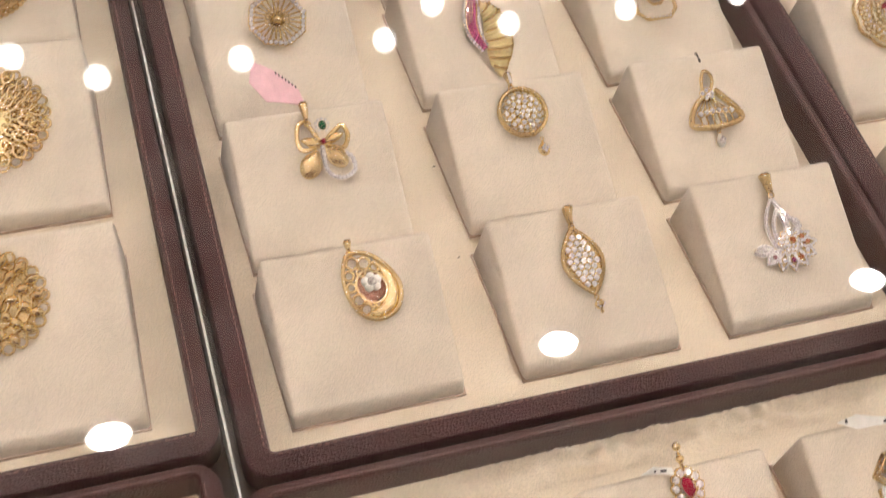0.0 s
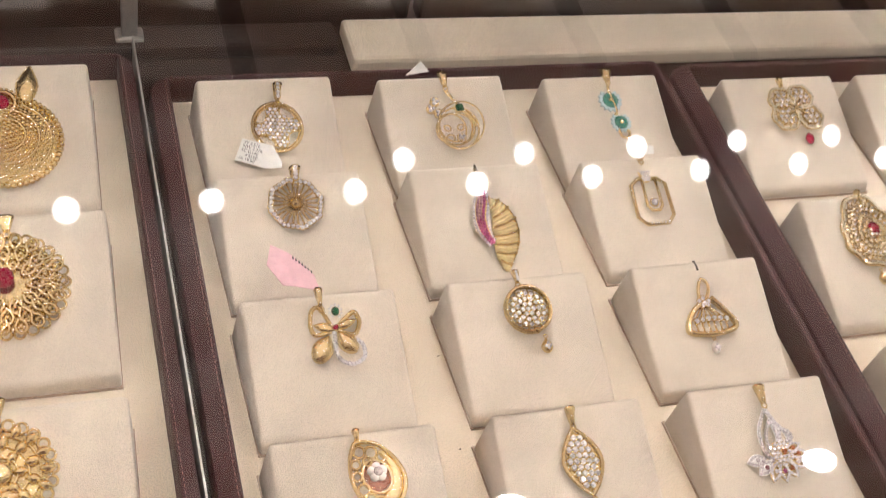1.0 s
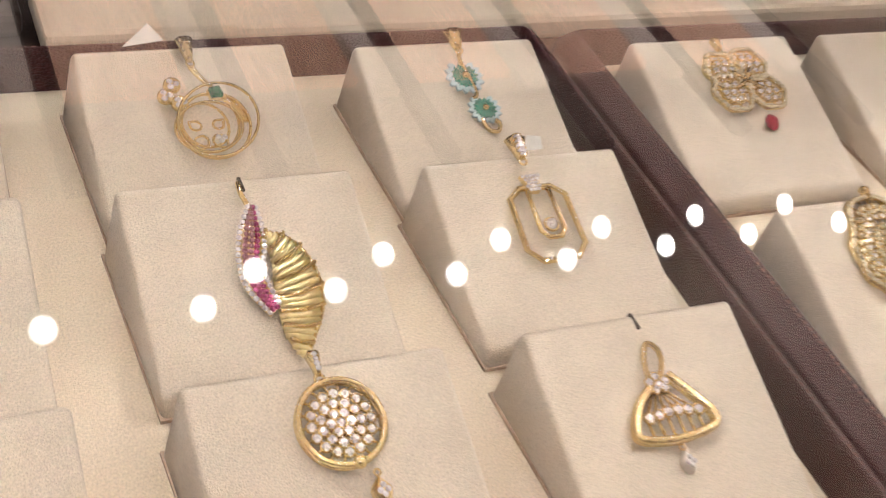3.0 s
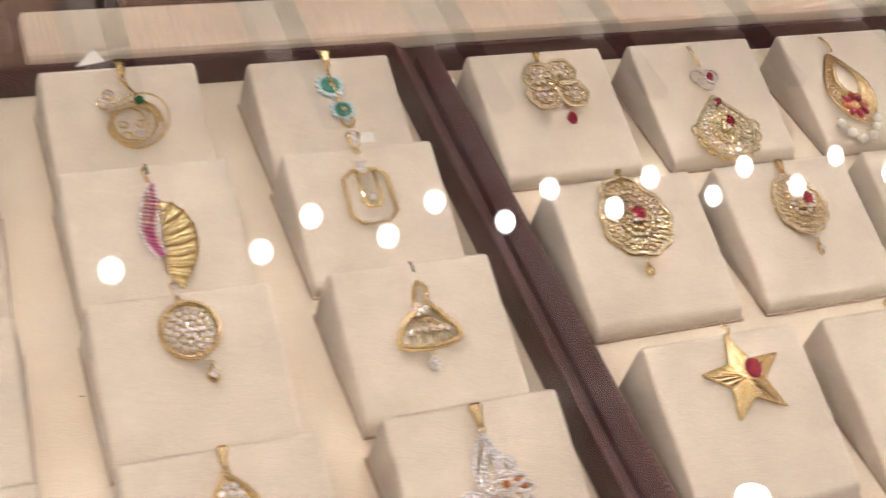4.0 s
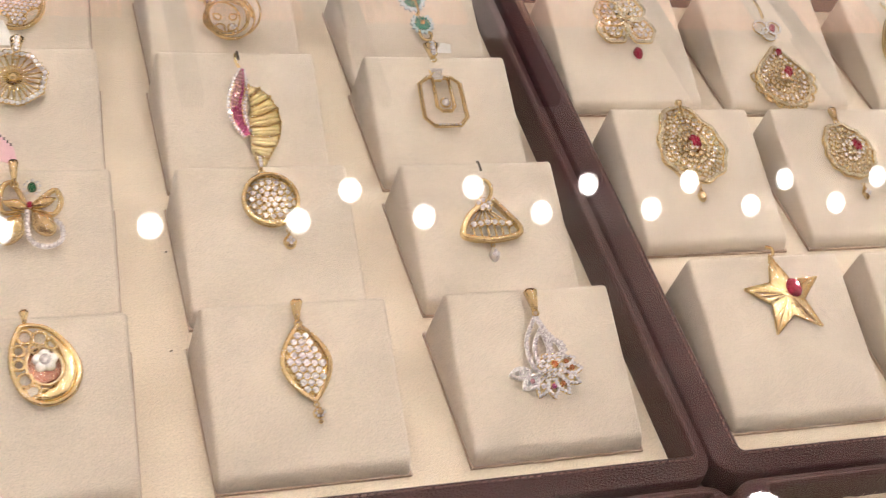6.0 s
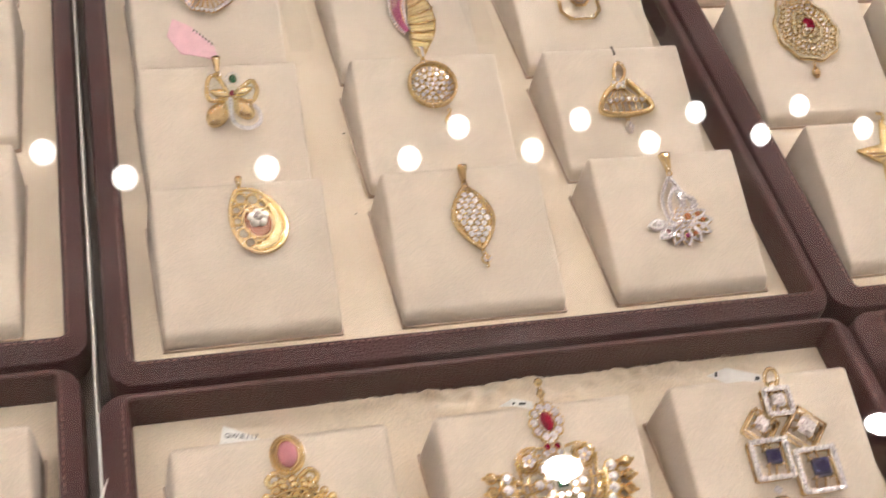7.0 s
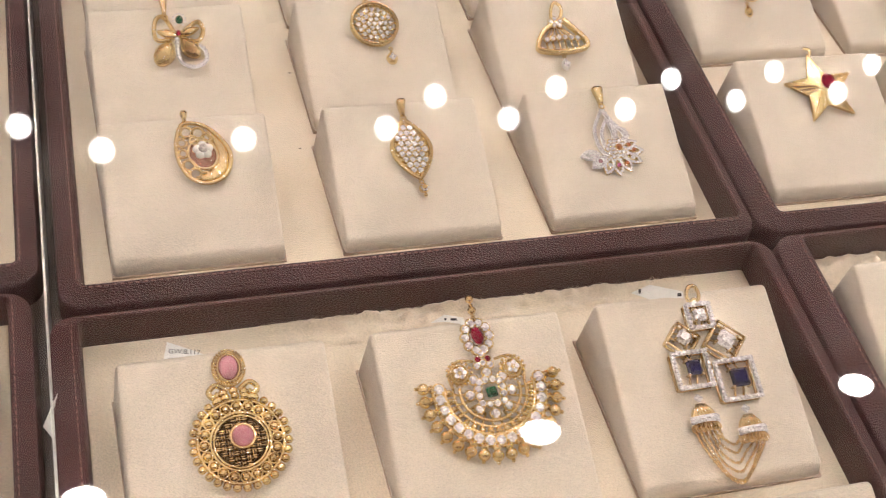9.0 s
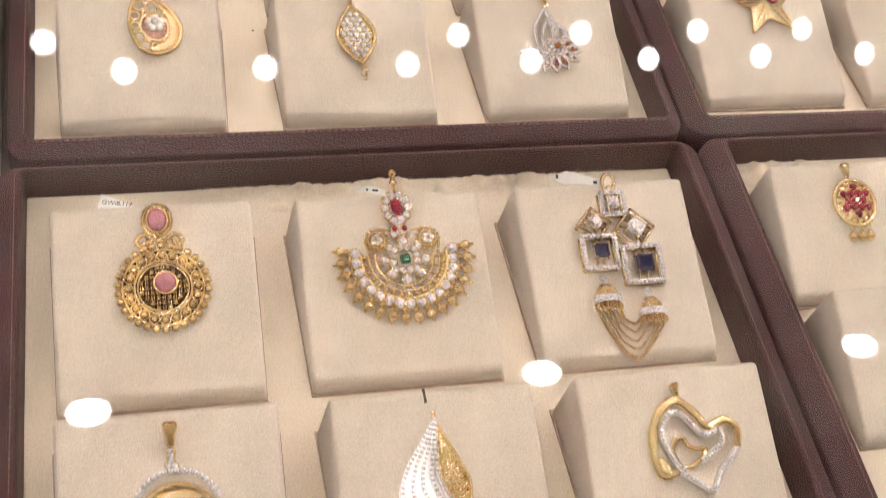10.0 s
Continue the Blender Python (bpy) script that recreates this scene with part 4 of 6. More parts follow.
def teardrop_pendant():
    t = pendant("A41", "gold teardrop pendant with scrolls and a white metal rose")
    bail(t, 2.58, 4.62, 0.3, 0.2, 0.0, w=0.2)
    o = spline([(2.58, 4.25), (3.1, 4.15), (3.6, 3.65), (3.82, 3.05), (3.6, 2.45), (3.05, 2.22), (2.55, 2.45), (2.28, 3.0), (2.25, 3.6), (2.4, 4.1)], 5, True)
    wire(t, lift(o, 0.14), 0.07, closed=True, name="frame")
    strip(t, spline([(3.2, 3.98), (3.62, 3.6), (3.8, 3.05), (3.6, 2.48), (3.08, 2.26), (2.7, 2.4)]), spline([(3.16, 3.86), (3.36, 3.5), (3.4, 3.1), (3.22, 2.76), (3.0, 2.6), (2.72, 2.48)]), 0.08, 0.12, name="crescent", label="polished gold crescent")
    for u, v, r in ((2.58, 3.95, 0.17), (2.92, 3.9, 0.18), (2.42, 3.6, 0.14), (2.42, 3.25, 0.13), (2.55, 2.85, 0.17), (2.72, 2.55, 0.17), (2.98, 2.48, 0.13), (3.2, 3.75, 0.14), (2.78, 3.65, 0.12)):
        hoop(t, u, v, r, 0.045, w=0.14, name="scroll")
    sheet(t, blob(2.98, 3.15, lambda a: 0.44 + 0.06 * math.sin(radians(a))), 0.04, 0.08, COPPER, dome=0.03, name="rose_plate", label="coppery rose gold plate", smooth=True)
    hoop(t, 3.0, 3.2, 0.42, 0.05, 0.5, w=0.12, turn=20, material=ROSE, name="rose_ring", label="rose gold ring")
    for i in range(5):
        a = 72 * i + 20
        sheet(t, blob(3.02 + 0.17 * math.cos(radians(a)), 3.32 + 0.16 * math.sin(radians(a)), lambda b: 0.14, 14), 0.12, 0.18, WHITE_GOLD, 0.06, name="petal", label="white metal petal", smooth=True)
    stone(t, 3.02, 3.32, 0.14, material=DIAMOND, w=0.28, label="clear stone at the rose's heart")


def leaf_pendant():
    t = pendant("A42", "gold leaf-shaped pendant filled with clear stones, bead below")
    bail(t, 2.62, 4.55, 0.55, 0.27, -0.03)
    o = leaf(2.68, 2.86, 0.62, 1.05, 5)
    part("frame", tube(bmesh.new(), lift(o, 0.14), 0.075, True, flat=0.8), GOLD, t, smooth=True)
    sheet(t, shrink(o, 0.92), 0.05, 0.1, GOLD, name="setting_plate", label="gold back plate")
    stones(t, lattice(shrink(o, 0.86), 0.21, 55), 0.1, w=0.15)
    part("bead", bead(bmesh.new(), 2.82, 1.48, 0.16, 0.17, 0.16, sub=2), GOLD, t, smooth=True)
    hoop(t, 2.79, 1.72, 0.06, 0.025, name="jump_ring")
    stones(t, [(2.82 + 0.1 * math.cos(radians(a)), 1.46 + 0.08 * math.sin(radians(a))) for a in range(0, 360, 60)], 0.045, w=0.28)
    beads(t, [(2.84, 1.26)], 0.07, name="tip")


def lotus_pendant():
    t = pendant("A43", "white stone lotus pendant with pink and orange petals on gold bail")
    bail(t, 2.58, 4.6, 0.6, 0.32, 0.02)
    lines = [(pear(2.5, 3.02, 0.36, 0.82, -6), True), (pear(2.56, 2.9, 0.2, 0.55, -8), True), (spline([(2.62, 3.7), (2.85, 3.3), (3.1, 2.95), (3.15, 2.6)]), False),
             (spline([(2.75, 3.2), (2.78, 2.85), (2.95, 2.6)]), False), (spline([(2.95, 3.1), (3.2, 3.0), (3.22, 2.75), (3.0, 2.7)]), False)]
    for o, shut in lines:
        wire(t, lift(o, 0.11), 0.055, WHITE_GOLD, shut, "stone_band")
        stones(t, along(o, 0.12, shut), 0.068, w=0.17)
    petals = ((186, 0.86, DIAMOND), (214, 0.72, PALE_PINK), (243, 0.66, DIAMOND), (270, 0.62, PINK), (298, 0.62, ORANGE), (328, 0.66, DIAMOND), (356, 0.66, ORANGE), (20, 0.55, ORANGE))
    for k, (a, far, m_) in enumerate(petals):
        u, v = 2.66 + far * math.cos(radians(a)), 2.3 + far * 0.86 * math.sin(radians(a))
        o = leaf(u, v, 0.17, 0.34, a - 90, 20)
        sheet(t, shrink(o, 0.9), 0.05, 0.09, GOLD if k > 1 else WHITE_GOLD, name="petal_plate")
        wire(t, lift(o, 0.12), 0.035, GOLD if k > 1 else WHITE_GOLD, True, "petal_frame")
        stones(t, along(shrink(o, 0.85), 0.11, True), 0.058, w=0.17)
        stones(t, [(u, v)], 0.077, m_, w=0.21, label="stone in the middle of a petal")
    stones(t, lattice(blob(2.72, 2.36, lambda a: 0.34), 0.15), 0.08, w=0.2)
    stones(t, [(2.8, 2.38)], 0.1, ORANGE, w=0.26, label="orange stone at the heart")


for make in (round_lattice_pendant, swirl_pendant, double_flower_pendant, octagon_pendant, shell_pendant, link_pendant, butterfly_pendant, round_cluster_pendant,
             bell_pendant, teardrop_pendant, leaf_pendant, lotus_pendant):
    make()


# ---------------------------------------------------------------- filigree pendants of the neighbouring tray
def lace(t, o, pitch=0.24, seed=1, stone_r=0.07, edge=0.13):
    """Openwork: rows of small stones on gold wires that follow the outline, tied by short radial bars, and a bright edge."""
    part("frame", tube(bmesh.new(), lift(o, 0.09), 0.08, True, flat=1.1), GOLD, t, smooth=True)
    stones(t, along(shrink(o, 0.985), edge, True), 0.07, CHAMPAGNE, w=0.19)
    half = sum((p - sum(o, Vector()) / len(o)).length for p in o) / len(o)
    rows = max(2, int(half / pitch))
    bars, seats = bmesh.new(), bmesh.new()
    for k in range(1, rows + 1):
        f = 1 - k / (rows + 0.45)
        line = shrink(o, f)
        wire(t, lift(line, 0.1 + 0.02 * k), 0.034, closed=True, name="row_wire", n=5)
        spots = along(line, pitch * 0.92, True)
        stones(t, spots, stone_r * (1.12 if k % 2 else 0.9), DIAMOND if (k + seed) % 3 == 0 else CHAMPAGNE, w=0.16 + 0.02 * k)
        for q in spots[::1]:
            ring(seats, q.x, q.y, stone_r * 1.2, 0.024, w=0.14 + 0.02 * k, n=8)
    c = sum(o, Vector()) / len(o)
    for i in range(0, len(o), 2):
        p = o[i]
        tube(bars, [V(*p.xy, 0.09), V(*p.lerp(c, 0.5).xy, 0.12), V(*p.lerp(c, 0.86).xy, 0.13)], 0.026, n=4)
    part("tie_bars", bars, GOLD, t, smooth=True)
    part("stone_seats", seats, GOLD, t, smooth=True)


def clover_pendant():
    t = pendant("B11", "gold clover pendant set with clear stones, ruby drop below")
    bail(t, 2.72, 5.15, 0.4, 0.24)
    for a, r in ((60, 0.55), (140, 0.58), (215, 0.6), (320, 0.55)):
        u, v = 3.1 + 0.72 * math.cos(radians(a)), 3.72 + 0.62 * math.sin(radians(a))
        o = blob(u, v, lambda b: r * (1 + 0.05 * math.cos(radians(6 * b))), 30)
        wire(t, lift(o, 0.13), 0.07, closed=True, name="lobe_frame")
        stones(t, along(o, 0.125, True), 0.068, CHAMPAGNE, w=0.2)
        wire(t, lift(shrink(o, 0.6), 0.13), 0.045, closed=True, name="inner_wire")
        stones(t, lattice(shrink(o, 0.62), 0.26), 0.085, w=0.2)
        for b in range(0, 360, 40):
            wire(t, [V(u + r * 0.6 * math.cos(radians(b)), v + r * 0.6 * math.sin(radians(b)), 0.13), V(u + r * math.cos(radians(b)), v + r * math.sin(radians(b)), 0.13)], 0.032, name="tie_bar", n=4)
    for a in (60, 140, 215, 320):
        wire(t, [V(3.1, 3.72, 0.22), V(3.1 + 0.5 * math.cos(radians(a)), 3.72 + 0.45 * math.sin(radians(a)), 0.2)], 0.07, name="rib")
    stone(t, 3.25, 2.3, 0.2, 0.27, RUBY, w=0.16, h=0.16, point=0.5, label="dark red stone")


def fan_lace_pendant():
    t = pendant("B12", "long gold lace pendant with ruby-set top and scalloped fan")
    wire(t, spline([(2.55, 5.2, 0.1), (2.6, 4.7, 0.2), (2.68, 4.25, 0.14)]), 0.06, name="bail")
    for a in (20, 160, 270):
        o = blob(2.7 + 0.3 * math.cos(radians(a)), 3.72 + 0.22 * math.sin(radians(a)), lambda b: 0.3, 20)
        wire(t, lift(o, 0.12), 0.05, closed=True, name="lobe_frame")
        stones(t, along(o, 0.12, True), 0.055, w=0.18)
    stone(t, 2.88, 3.75, 0.14, 0.18, RUBY, w=0.2, point=0.4, label="red stone")
    o = pear(2.68, 1.55, 1.15, 1.35, 0, tip=0.82)
    lace(t, o, 0.25, 2)
    for i in range(9):
        a = radians(180 + 22.5 * i)
        hoop(t, 2.68 + 1.2 * math.cos(a), 1.5 + 1.22 * math.sin(a), 0.22, 0.05, w=0.12, name="scallop")
        stones(t, [(p.x, p.y) for p in arc(2.68 + 1.2 * math.cos(a), 1.5 + 1.22 * math.sin(a), 0.22, n=8)], 0.05, CHAMPAGNE, w=0.17)
    stone(t, 2.95, 1.75, 0.2, 0.26, RUBY, w=0.2, point=0.4, label="red stone")
    stone(t, 2.8, 2.62, 0.13, 0.17, RUBY, w=0.2, point=0.4, label="red stone")


def pearl_pendant():
    t = pendant("B13", "oval gold pendant with ruby flower and hanging pearls")
    wire(t, spline([(2.1, 5.2, 0.1), (2.2, 4.8, 0.2), (2.3, 4.45, 0.14)]), 0.06, name="bail")
    o, i_ = pear(2.3, 2.75, 0.98, 1.6, 8, tip=0.62), pear(2.4, 3.2, 0.48, 0.8, 8, tip=0.5)
    wire(t, lift(o, 0.12), 0.06, closed=True, name="frame")
    wire(t, lift(i_, 0.14), 0.06, closed=True, name="inner_frame")
    for p, q in zip(o[::1], i_[::1]):
        wire(t, [V(*p.xy, 0.1), V(*p.lerp(q, 0.9).xy, 0.13)], 0.04, name="rib", n=4)
    for k in (0.25, 0.55, 0.85):
        beads(t, along([p.lerp(q, k) for p, q in zip(o, i_)], 0.13, True), 0.055, w=0.15, name="granulation")
    for k in range(8):
        a = 45 * k
        stone(t, 2.2 + 0.38 * math.cos(radians(a)), 1.9 + 0.38 * math.sin(radians(a)), 0.15, 0.22, RUBY if k % 4 else ORANGE, w=0.2, turn=a - 90, point=0.0, name="petal", label="dark red stone petal")
        wire(t, lift(leaf(2.2 + 0.38 * math.cos(radians(a)), 1.9 + 0.38 * math.sin(radians(a)), 0.2, 0.3, a - 90, 16), 0.2), 0.03, closed=True, name="petal_frame")
    for u, v in ((1.15, 1.15), (1.5, 0.72), (1.85, 0.4), (2.35, 0.5), (2.65, 0.85), (2.9, 1.25)):
        part("pearl", bead(bmesh.new(), u, v, 0.19, 0.2, sub=2), PEARL, t, "round white pearl", smooth=True)
        beads(t, [(u + 0.02, v + 0.24)], 0.06, name="cap")


def scallop_pendant():
    t = pendant("B21", "broad gold lace pendant with pointed top and ruby centre")
    o = blob(2.62, 3.35, lambda a: 1.22 + 0.05 * math.cos(radians(9 * a)) + (0.55 if False else 0.5 * max(0.0, math.cos(radians(a - 100))) ** 6), 64)
    lace(t, o, 0.24, 1)
    for k in (0.72, 0.45):
        stones(t, along(shrink(o, k), 0.16, True), 0.06, CHAMPAGNE, w=0.22)
        wire(t, lift(shrink(o, k), 0.17), 0.045, closed=True, name="inner_frame")
    stone(t, 2.72, 3.6, 0.22, 0.3, RUBY, w=0.22, h=0.14, turn=20, label="oval red stone")
    bail(t, 2.55, 5.2, 0.25, 0.2)
    drop(t, 2.45, 1.62, 0.16, False, 0.26)


def small_scallop_pendant():
    t = pendant("B22", "oval gold lace pendant with ruby and small drop")
    bail(t, 2.48, 5.0, 0.45, 0.24)
    o = blob(2.68, 3.2, lambda a: 0.95 + 0.04 * math.cos(radians(12 * a)) + 0.28 * max(0.0, math.cos(radians(a - 110))) ** 4, 56)
    lace(t, o, 0.23, 3)
    stone(t, 2.98, 3.5, 0.18, 0.26, RUBY, w=0.22, turn=15, label="oval red stone")
    stones(t, [(2.98 + 0.28 * math.cos(radians(a)), 3.5 + 0.36 * math.sin(radians(a))) for a in range(0, 360, 30)], 0.06, w=0.2)
    drop(t, 2.72, 1.62, 0.14, True, 0.26)


def leaf_ruby_pendant():
    t = pendant("B23", "pointed gold leaf pendant with one ruby and drop")
    o = leaf(2.6, 3.1, 1.0, 1.45, 18)
    sheet(t, o, 0.05, 0.12, dome=0.12, name="body", smooth=True)
    wire(t, lift(o, 0.13), 0.06, closed=True, name="frame")
    filigree(t, shrink(o, 0.85), 0.24, 0.04, w=0.23)
    stones(t, [p for p in lattice(shrink(o, 0.8), 0.17) if p[1] > 3.1], 0.06, w=0.25)
    stone(t, 3.0, 3.5, 0.18, 0.28, RUBY, w=0.28, turn=10, point=0.4, label="pear-shaped red stone")
    bail(t, 2.75, 4.85, 0.35, 0.2)
    drop(t, 2.3, 1.05, 0.13, True, 0.3, ROSE)


def star_pendant():
    t = pendant("B31", "five-pointed ribbed gold star pendant with a ruby")
    c = (2.55, 3.42)
    pts = []
    for i in range(10):
        a = radians(96 + 36 * i)
        r = 1.38 if i % 2 == 0 else 0.6
        pts.append(V(c[0] + r * math.cos(a), c[1] + r * math.sin(a)))
    rim_pts = [pts[i].lerp(pts[(i + 1) % 10], k / 6) for i in range(10) for k in range(6)]
    n, bm = len(rim_pts), bmesh.new()
    rows = [[bm.verts.new((*p.xy, 0.03)) for p in rim_pts]]
    for f, lift_, fold in ((1.0, 0.13, 0.01), (0.88, 0.16, 0.018), (0.55, 0.22, 0.016), (0.2, 0.28, 0.006)):
        rows.append([bm.verts.new((*(Vector((*c, 0)).lerp(p, f)).xy, lift_ + fold * (1 if k % 2 else -1))) for k, p in enumerate(rim_pts)])
    for a, b in zip(rows, rows[1:]):
        for k in range(n):
            bm.faces.new((a[k], a[(k + 1) % n], b[(k + 1) % n], b[k]))
    bm.faces.new(rows[-1])
    part("body", bm, GOLD, t, "folded gold rays")
    for i in range(10):
        p, q = pts[i], pts[(i + 1) % 10]
        beads(t, along([V(*p.xy, 0.14), V(*q.xy, 0.14)], 0.07), 0.05, w=0.13, name="rope_edge")
    wire(t, spline([(2.38, 5.1, 0.1), (2.5, 4.95, 0.22), (2.5, 4.75, 0.14)]), 0.06, name="bail")
    stone(t, 2.8, 3.62, 0.27, 0.32, RUBY, w=0.3, h=0.1, label="large red stone")


def spiral_pendant():
    t = pendant("B32", "pear-shaped gold pendant with spiral ruby and clear stone bands")
    bail(t, 2.22, 5.1, 0.55, 0.26, 0.05)
    hoop(t, 2.35, 4.05, 0.2, 0.07, w=0.18, name="top_ring")
    stones(t, [(2.35 + 0.28 * math.cos(radians(a)), 3.85 + 0.3 * math.sin(radians(a))) for a in range(0, 360, 40)], 0.07, w=0.2)
    o = spline([(2.35, 4.0), (1.92, 3.6), (1.7, 2.8), (1.76, 1.95), (2.35, 1.25), (3.05, 1.28), (3.6, 1.7), (3.66, 2.2), (3.32, 2.9), (2.8, 3.68)], 5, True)
    sheet(t, o, 0.04, 0.14, dome=0.12, name="body", smooth=True)
    wire(t, lift(o, 0.12), 0.07, closed=True, name="frame")
    wire(t, lift(o, 0.04), 0.05, closed=True, name="lower_frame")
    stones(t, along(shrink(o, 0.93), 0.125, True), 0.062, w=0.17, label="row of tiny clear stones")
    edge = o[6:26]
    for q in edge[::2]:
        hoop(t, q.x, q.y, 0.09, 0.03, w=0.09, name="side_scallop")
    curve = lambda x, w: spline([(2.15 + x, 3.5 - 0.55 * x, w), (2.3 + 0.95 * x, 2.9 - 0.4 * x, w), (2.2 + 0.95 * x, 2.3 - 0.3 * x, w), (2.05 + x, 1.85 - 0.4 * x, w)], 6)
    for x, m_, nm in ((-0.16, DIAMOND, "clear stones"), (0.04, DIAMOND, "clear stones"), (0.2, RUBY, "tiny red stones"), (0.5, DIAMOND, "clear stones"), (0.64, DIAMOND, "clear stones"), (0.8, RUBY, "tiny red stones")):
        line = curve(x, 0.28)
        stones(t, along(line, 0.105), 0.066, m_, w=0.29, label="row of " + nm)
    # dark strips laid on the plate where shaded openings would be
    for x in (0.34, 0.72):
        wire(t, curve(x, 0.23), 0.07, SHADE_GOLD, name="slot", label="dark strip in place of a shaded opening", taper=lambda k: 1.2 - k)
    side = [q for q in lattice(shrink(o, 0.9), 0.15, 20) if q[0] > 2.98 + 0.12 * (q[1] - 1.5) and q[1] < 3.0]
    stones(t, side, 0.075, w=0.3)
    beads(t, side[::3], 0.05, w=0.33, name="granulation")
    part("drop", plate(bmesh.new(), pear(2.63, 0.75, 0.19, 0.3, tip=0.6), 0.06, 0.16, 0.14, rim=0.92), GOLD, t, smooth=True)
    hoop(t, 2.66, 1.1, 0.06, 0.025, name="jump_ring")


# ---------------------------------------------------------------- large plain gold pendants
def medallion(key, label, cu, cv, r, petals, rows):
    t = pendant(key, label)
    bail(t, cu, cv + r + 0.75, 0.55, 0.45, 0.0)
    sheet(t, blob(cu, cv, lambda a: r * 0.92), 0.03, 0.06, ANTIQUE, name="back_plate", label="duller gold ground")
    for k, rr in enumerate(rows):
        n = max(6, int(petals * rr))
        for i in range(n):
            a = 360 * (i + 0.5 * (k % 2)) / n
            u, v = cu + r * rr * math.cos(radians(a)), cv + r * rr * math.sin(radians(a))
            s = 2.4 * r * rr / n
            if petals > 19:
                lp = wire(t, lift(pear(u, v, s * 0.9, s * 1.3, a + 90, 16), 0.13 + 0.04 * (len(rows) - k)), 0.05, closed=True, name="petal_loop")
                beads(lp, [(u, v)], s * 0.4, w=0.14 + 0.04 * (len(rows) - k), name="petal_bead")
            else:
                part("petal", plate(bmesh.new(), leaf(u, v, s * 0.8, s * 1.25, a - 90, 14), 0.06, 0.11 + 0.04 * (len(rows) - k), 0.1), GOLD, t, smooth=True)
        hoop(t, cu, cv, r * rr * 0.86, 0.035, w=0.15, name="ring_wire")
    n = int(petals * 1.3)
    for i in range(n):
        a = 360 * i / n
        hoop(t, cu + r * 1.02 * math.cos(radians(a)), cv + r * 1.02 * math.sin(radians(a)), r * 2.6 / n, 0.04, w=0.1, name="edge_loop")
    return t


def large_filigree_pendant():
    t = medallion("C12", "large round gold filigree pendant with looped edge and red stone", 2.2, 3.5, 1.6, 20, (0.9, 0.68, 0.46))
    stone(t, 2.05, 3.7, 0.3, 0.36, RUBY, w=0.3, h=0.16, label="oval red stone")


def gold_flower_medallion():
    t = medallion("C13", "round gold medallion with overlapping petals", 1.75, 3.85, 1.35, 18, (0.92, 0.66, 0.4))
    part("boss", bead(bmesh.new(), 1.75, 3.85, 0.2, 0.35, 0.35, 0.2, sub=2), GOLD, t, smooth=True)


def crescent_pendant():
    t = pendant("C11", "large domed gold pendant with beaded edge and red stone")
    o = blob(2.2, 2.75, lambda a: 1.75 + 0.12 * math.cos(radians(a - 30)), 48)
    sheet(t, o, 0.04, 0.14, dome=0.45, name="dome", smooth=True)
    beads(t, along(o, 0.2, True), 0.11, w=0.14, sub=2)
    c = sum(o, Vector((0, 0, 0))) / len(o)
    bm = bmesh.new()
    for u, v in lattice(shrink(o, 0.93), 0.165, 20):
        k = min(1.0, (Vector((u, v, 0)) - c).length / (0.86 * 1.75))
        bead(bm, u, v, 0.15 + 0.45 * (1 - k * k), 0.085)
    part("granulation", bm, GOLD, t, "rows of tiny gold grains", smooth=True)
    for k in (0.35, 0.6, 0.82):
        wire(t, [Vector((p.x, p.y, 0.2 + 0.45 * (1 - (k / 0.86) ** 2))) for p in shrink(o, k)], 0.05, closed=True, name="ridge_wire")
    part("crest", plate(bmesh.new(), pear(3.05, 5.0, 0.35, 0.75, -10), 0.1, 0.25, 0.15), GOLD, t, smooth=True)
    beads(t, along(pear(3.05, 5.0, 0.35, 0.75, -10), 0.13, True), 0.06, w=0.2, name="granulation")
    hoop(t, 2.2, 4.2, 0.42, 0.09, w=0.35, name="collar")
    beads(t, [(p.x, p.y) for p in arc(2.2, 4.2, 0.55, n=20)], 0.07, w=0.34, name="granulation")
    stone(t, 2.2, 4.2, 0.24, 0.3, RUBY, w=0.42, h=0.16, point=0.5, label="pear-shaped red stone")


def gold_flower_pendant():
    t = pendant("E11", "large gold flower pendant with mesh petals and tall bail")
    bail(t, 2.6, 5.3, 0.75, 0.5)
    hoop(t, 2.62, 4.3, 0.2, 0.06, w=0.16, name="top_ring")
    for i in range(11):
        a = 90 + 360 / 11 * i
        u, v = 2.6 + 1.35 * math.cos(radians(a)), 2.55 + 1.35 * math.sin(radians(a))
        o = blob(u, v, lambda b: 0.42, 20)
        wire(t, lift(o, 0.12), 0.055, closed=True, name="petal_frame")
        sheet(t, shrink(o, 0.95), 0.05, 0.09, name="petal_plate", dome=0.06, smooth=True)
        filigree(t, shrink(o, 0.85), 0.13, 0.022, w=0.17)
    hoop(t, 2.6, 2.55, 1.0, 0.07, w=0.18)
    for i in range(26):
        a = radians(360 / 26 * i)
        wire(t, [V(2.6 + 0.3 * math.cos(a), 2.55 + 0.3 * math.sin(a), 0.22), V(2.6 + 0.95 * math.cos(a), 2.55 + 0.95 * math.sin(a), 0.15)], 0.06, name="ray", taper=lambda k: 0.5 + 0.6 * k)
    sheet(t, blob(2.6, 2.55, lambda a: 1.0), 0.04, 0.08, name="back_plate")
    part("boss", bead(bmesh.new(), 2.6, 2.55, 0.22, 0.32, 0.32, 0.2, sub=2), GOLD, t, smooth=True)


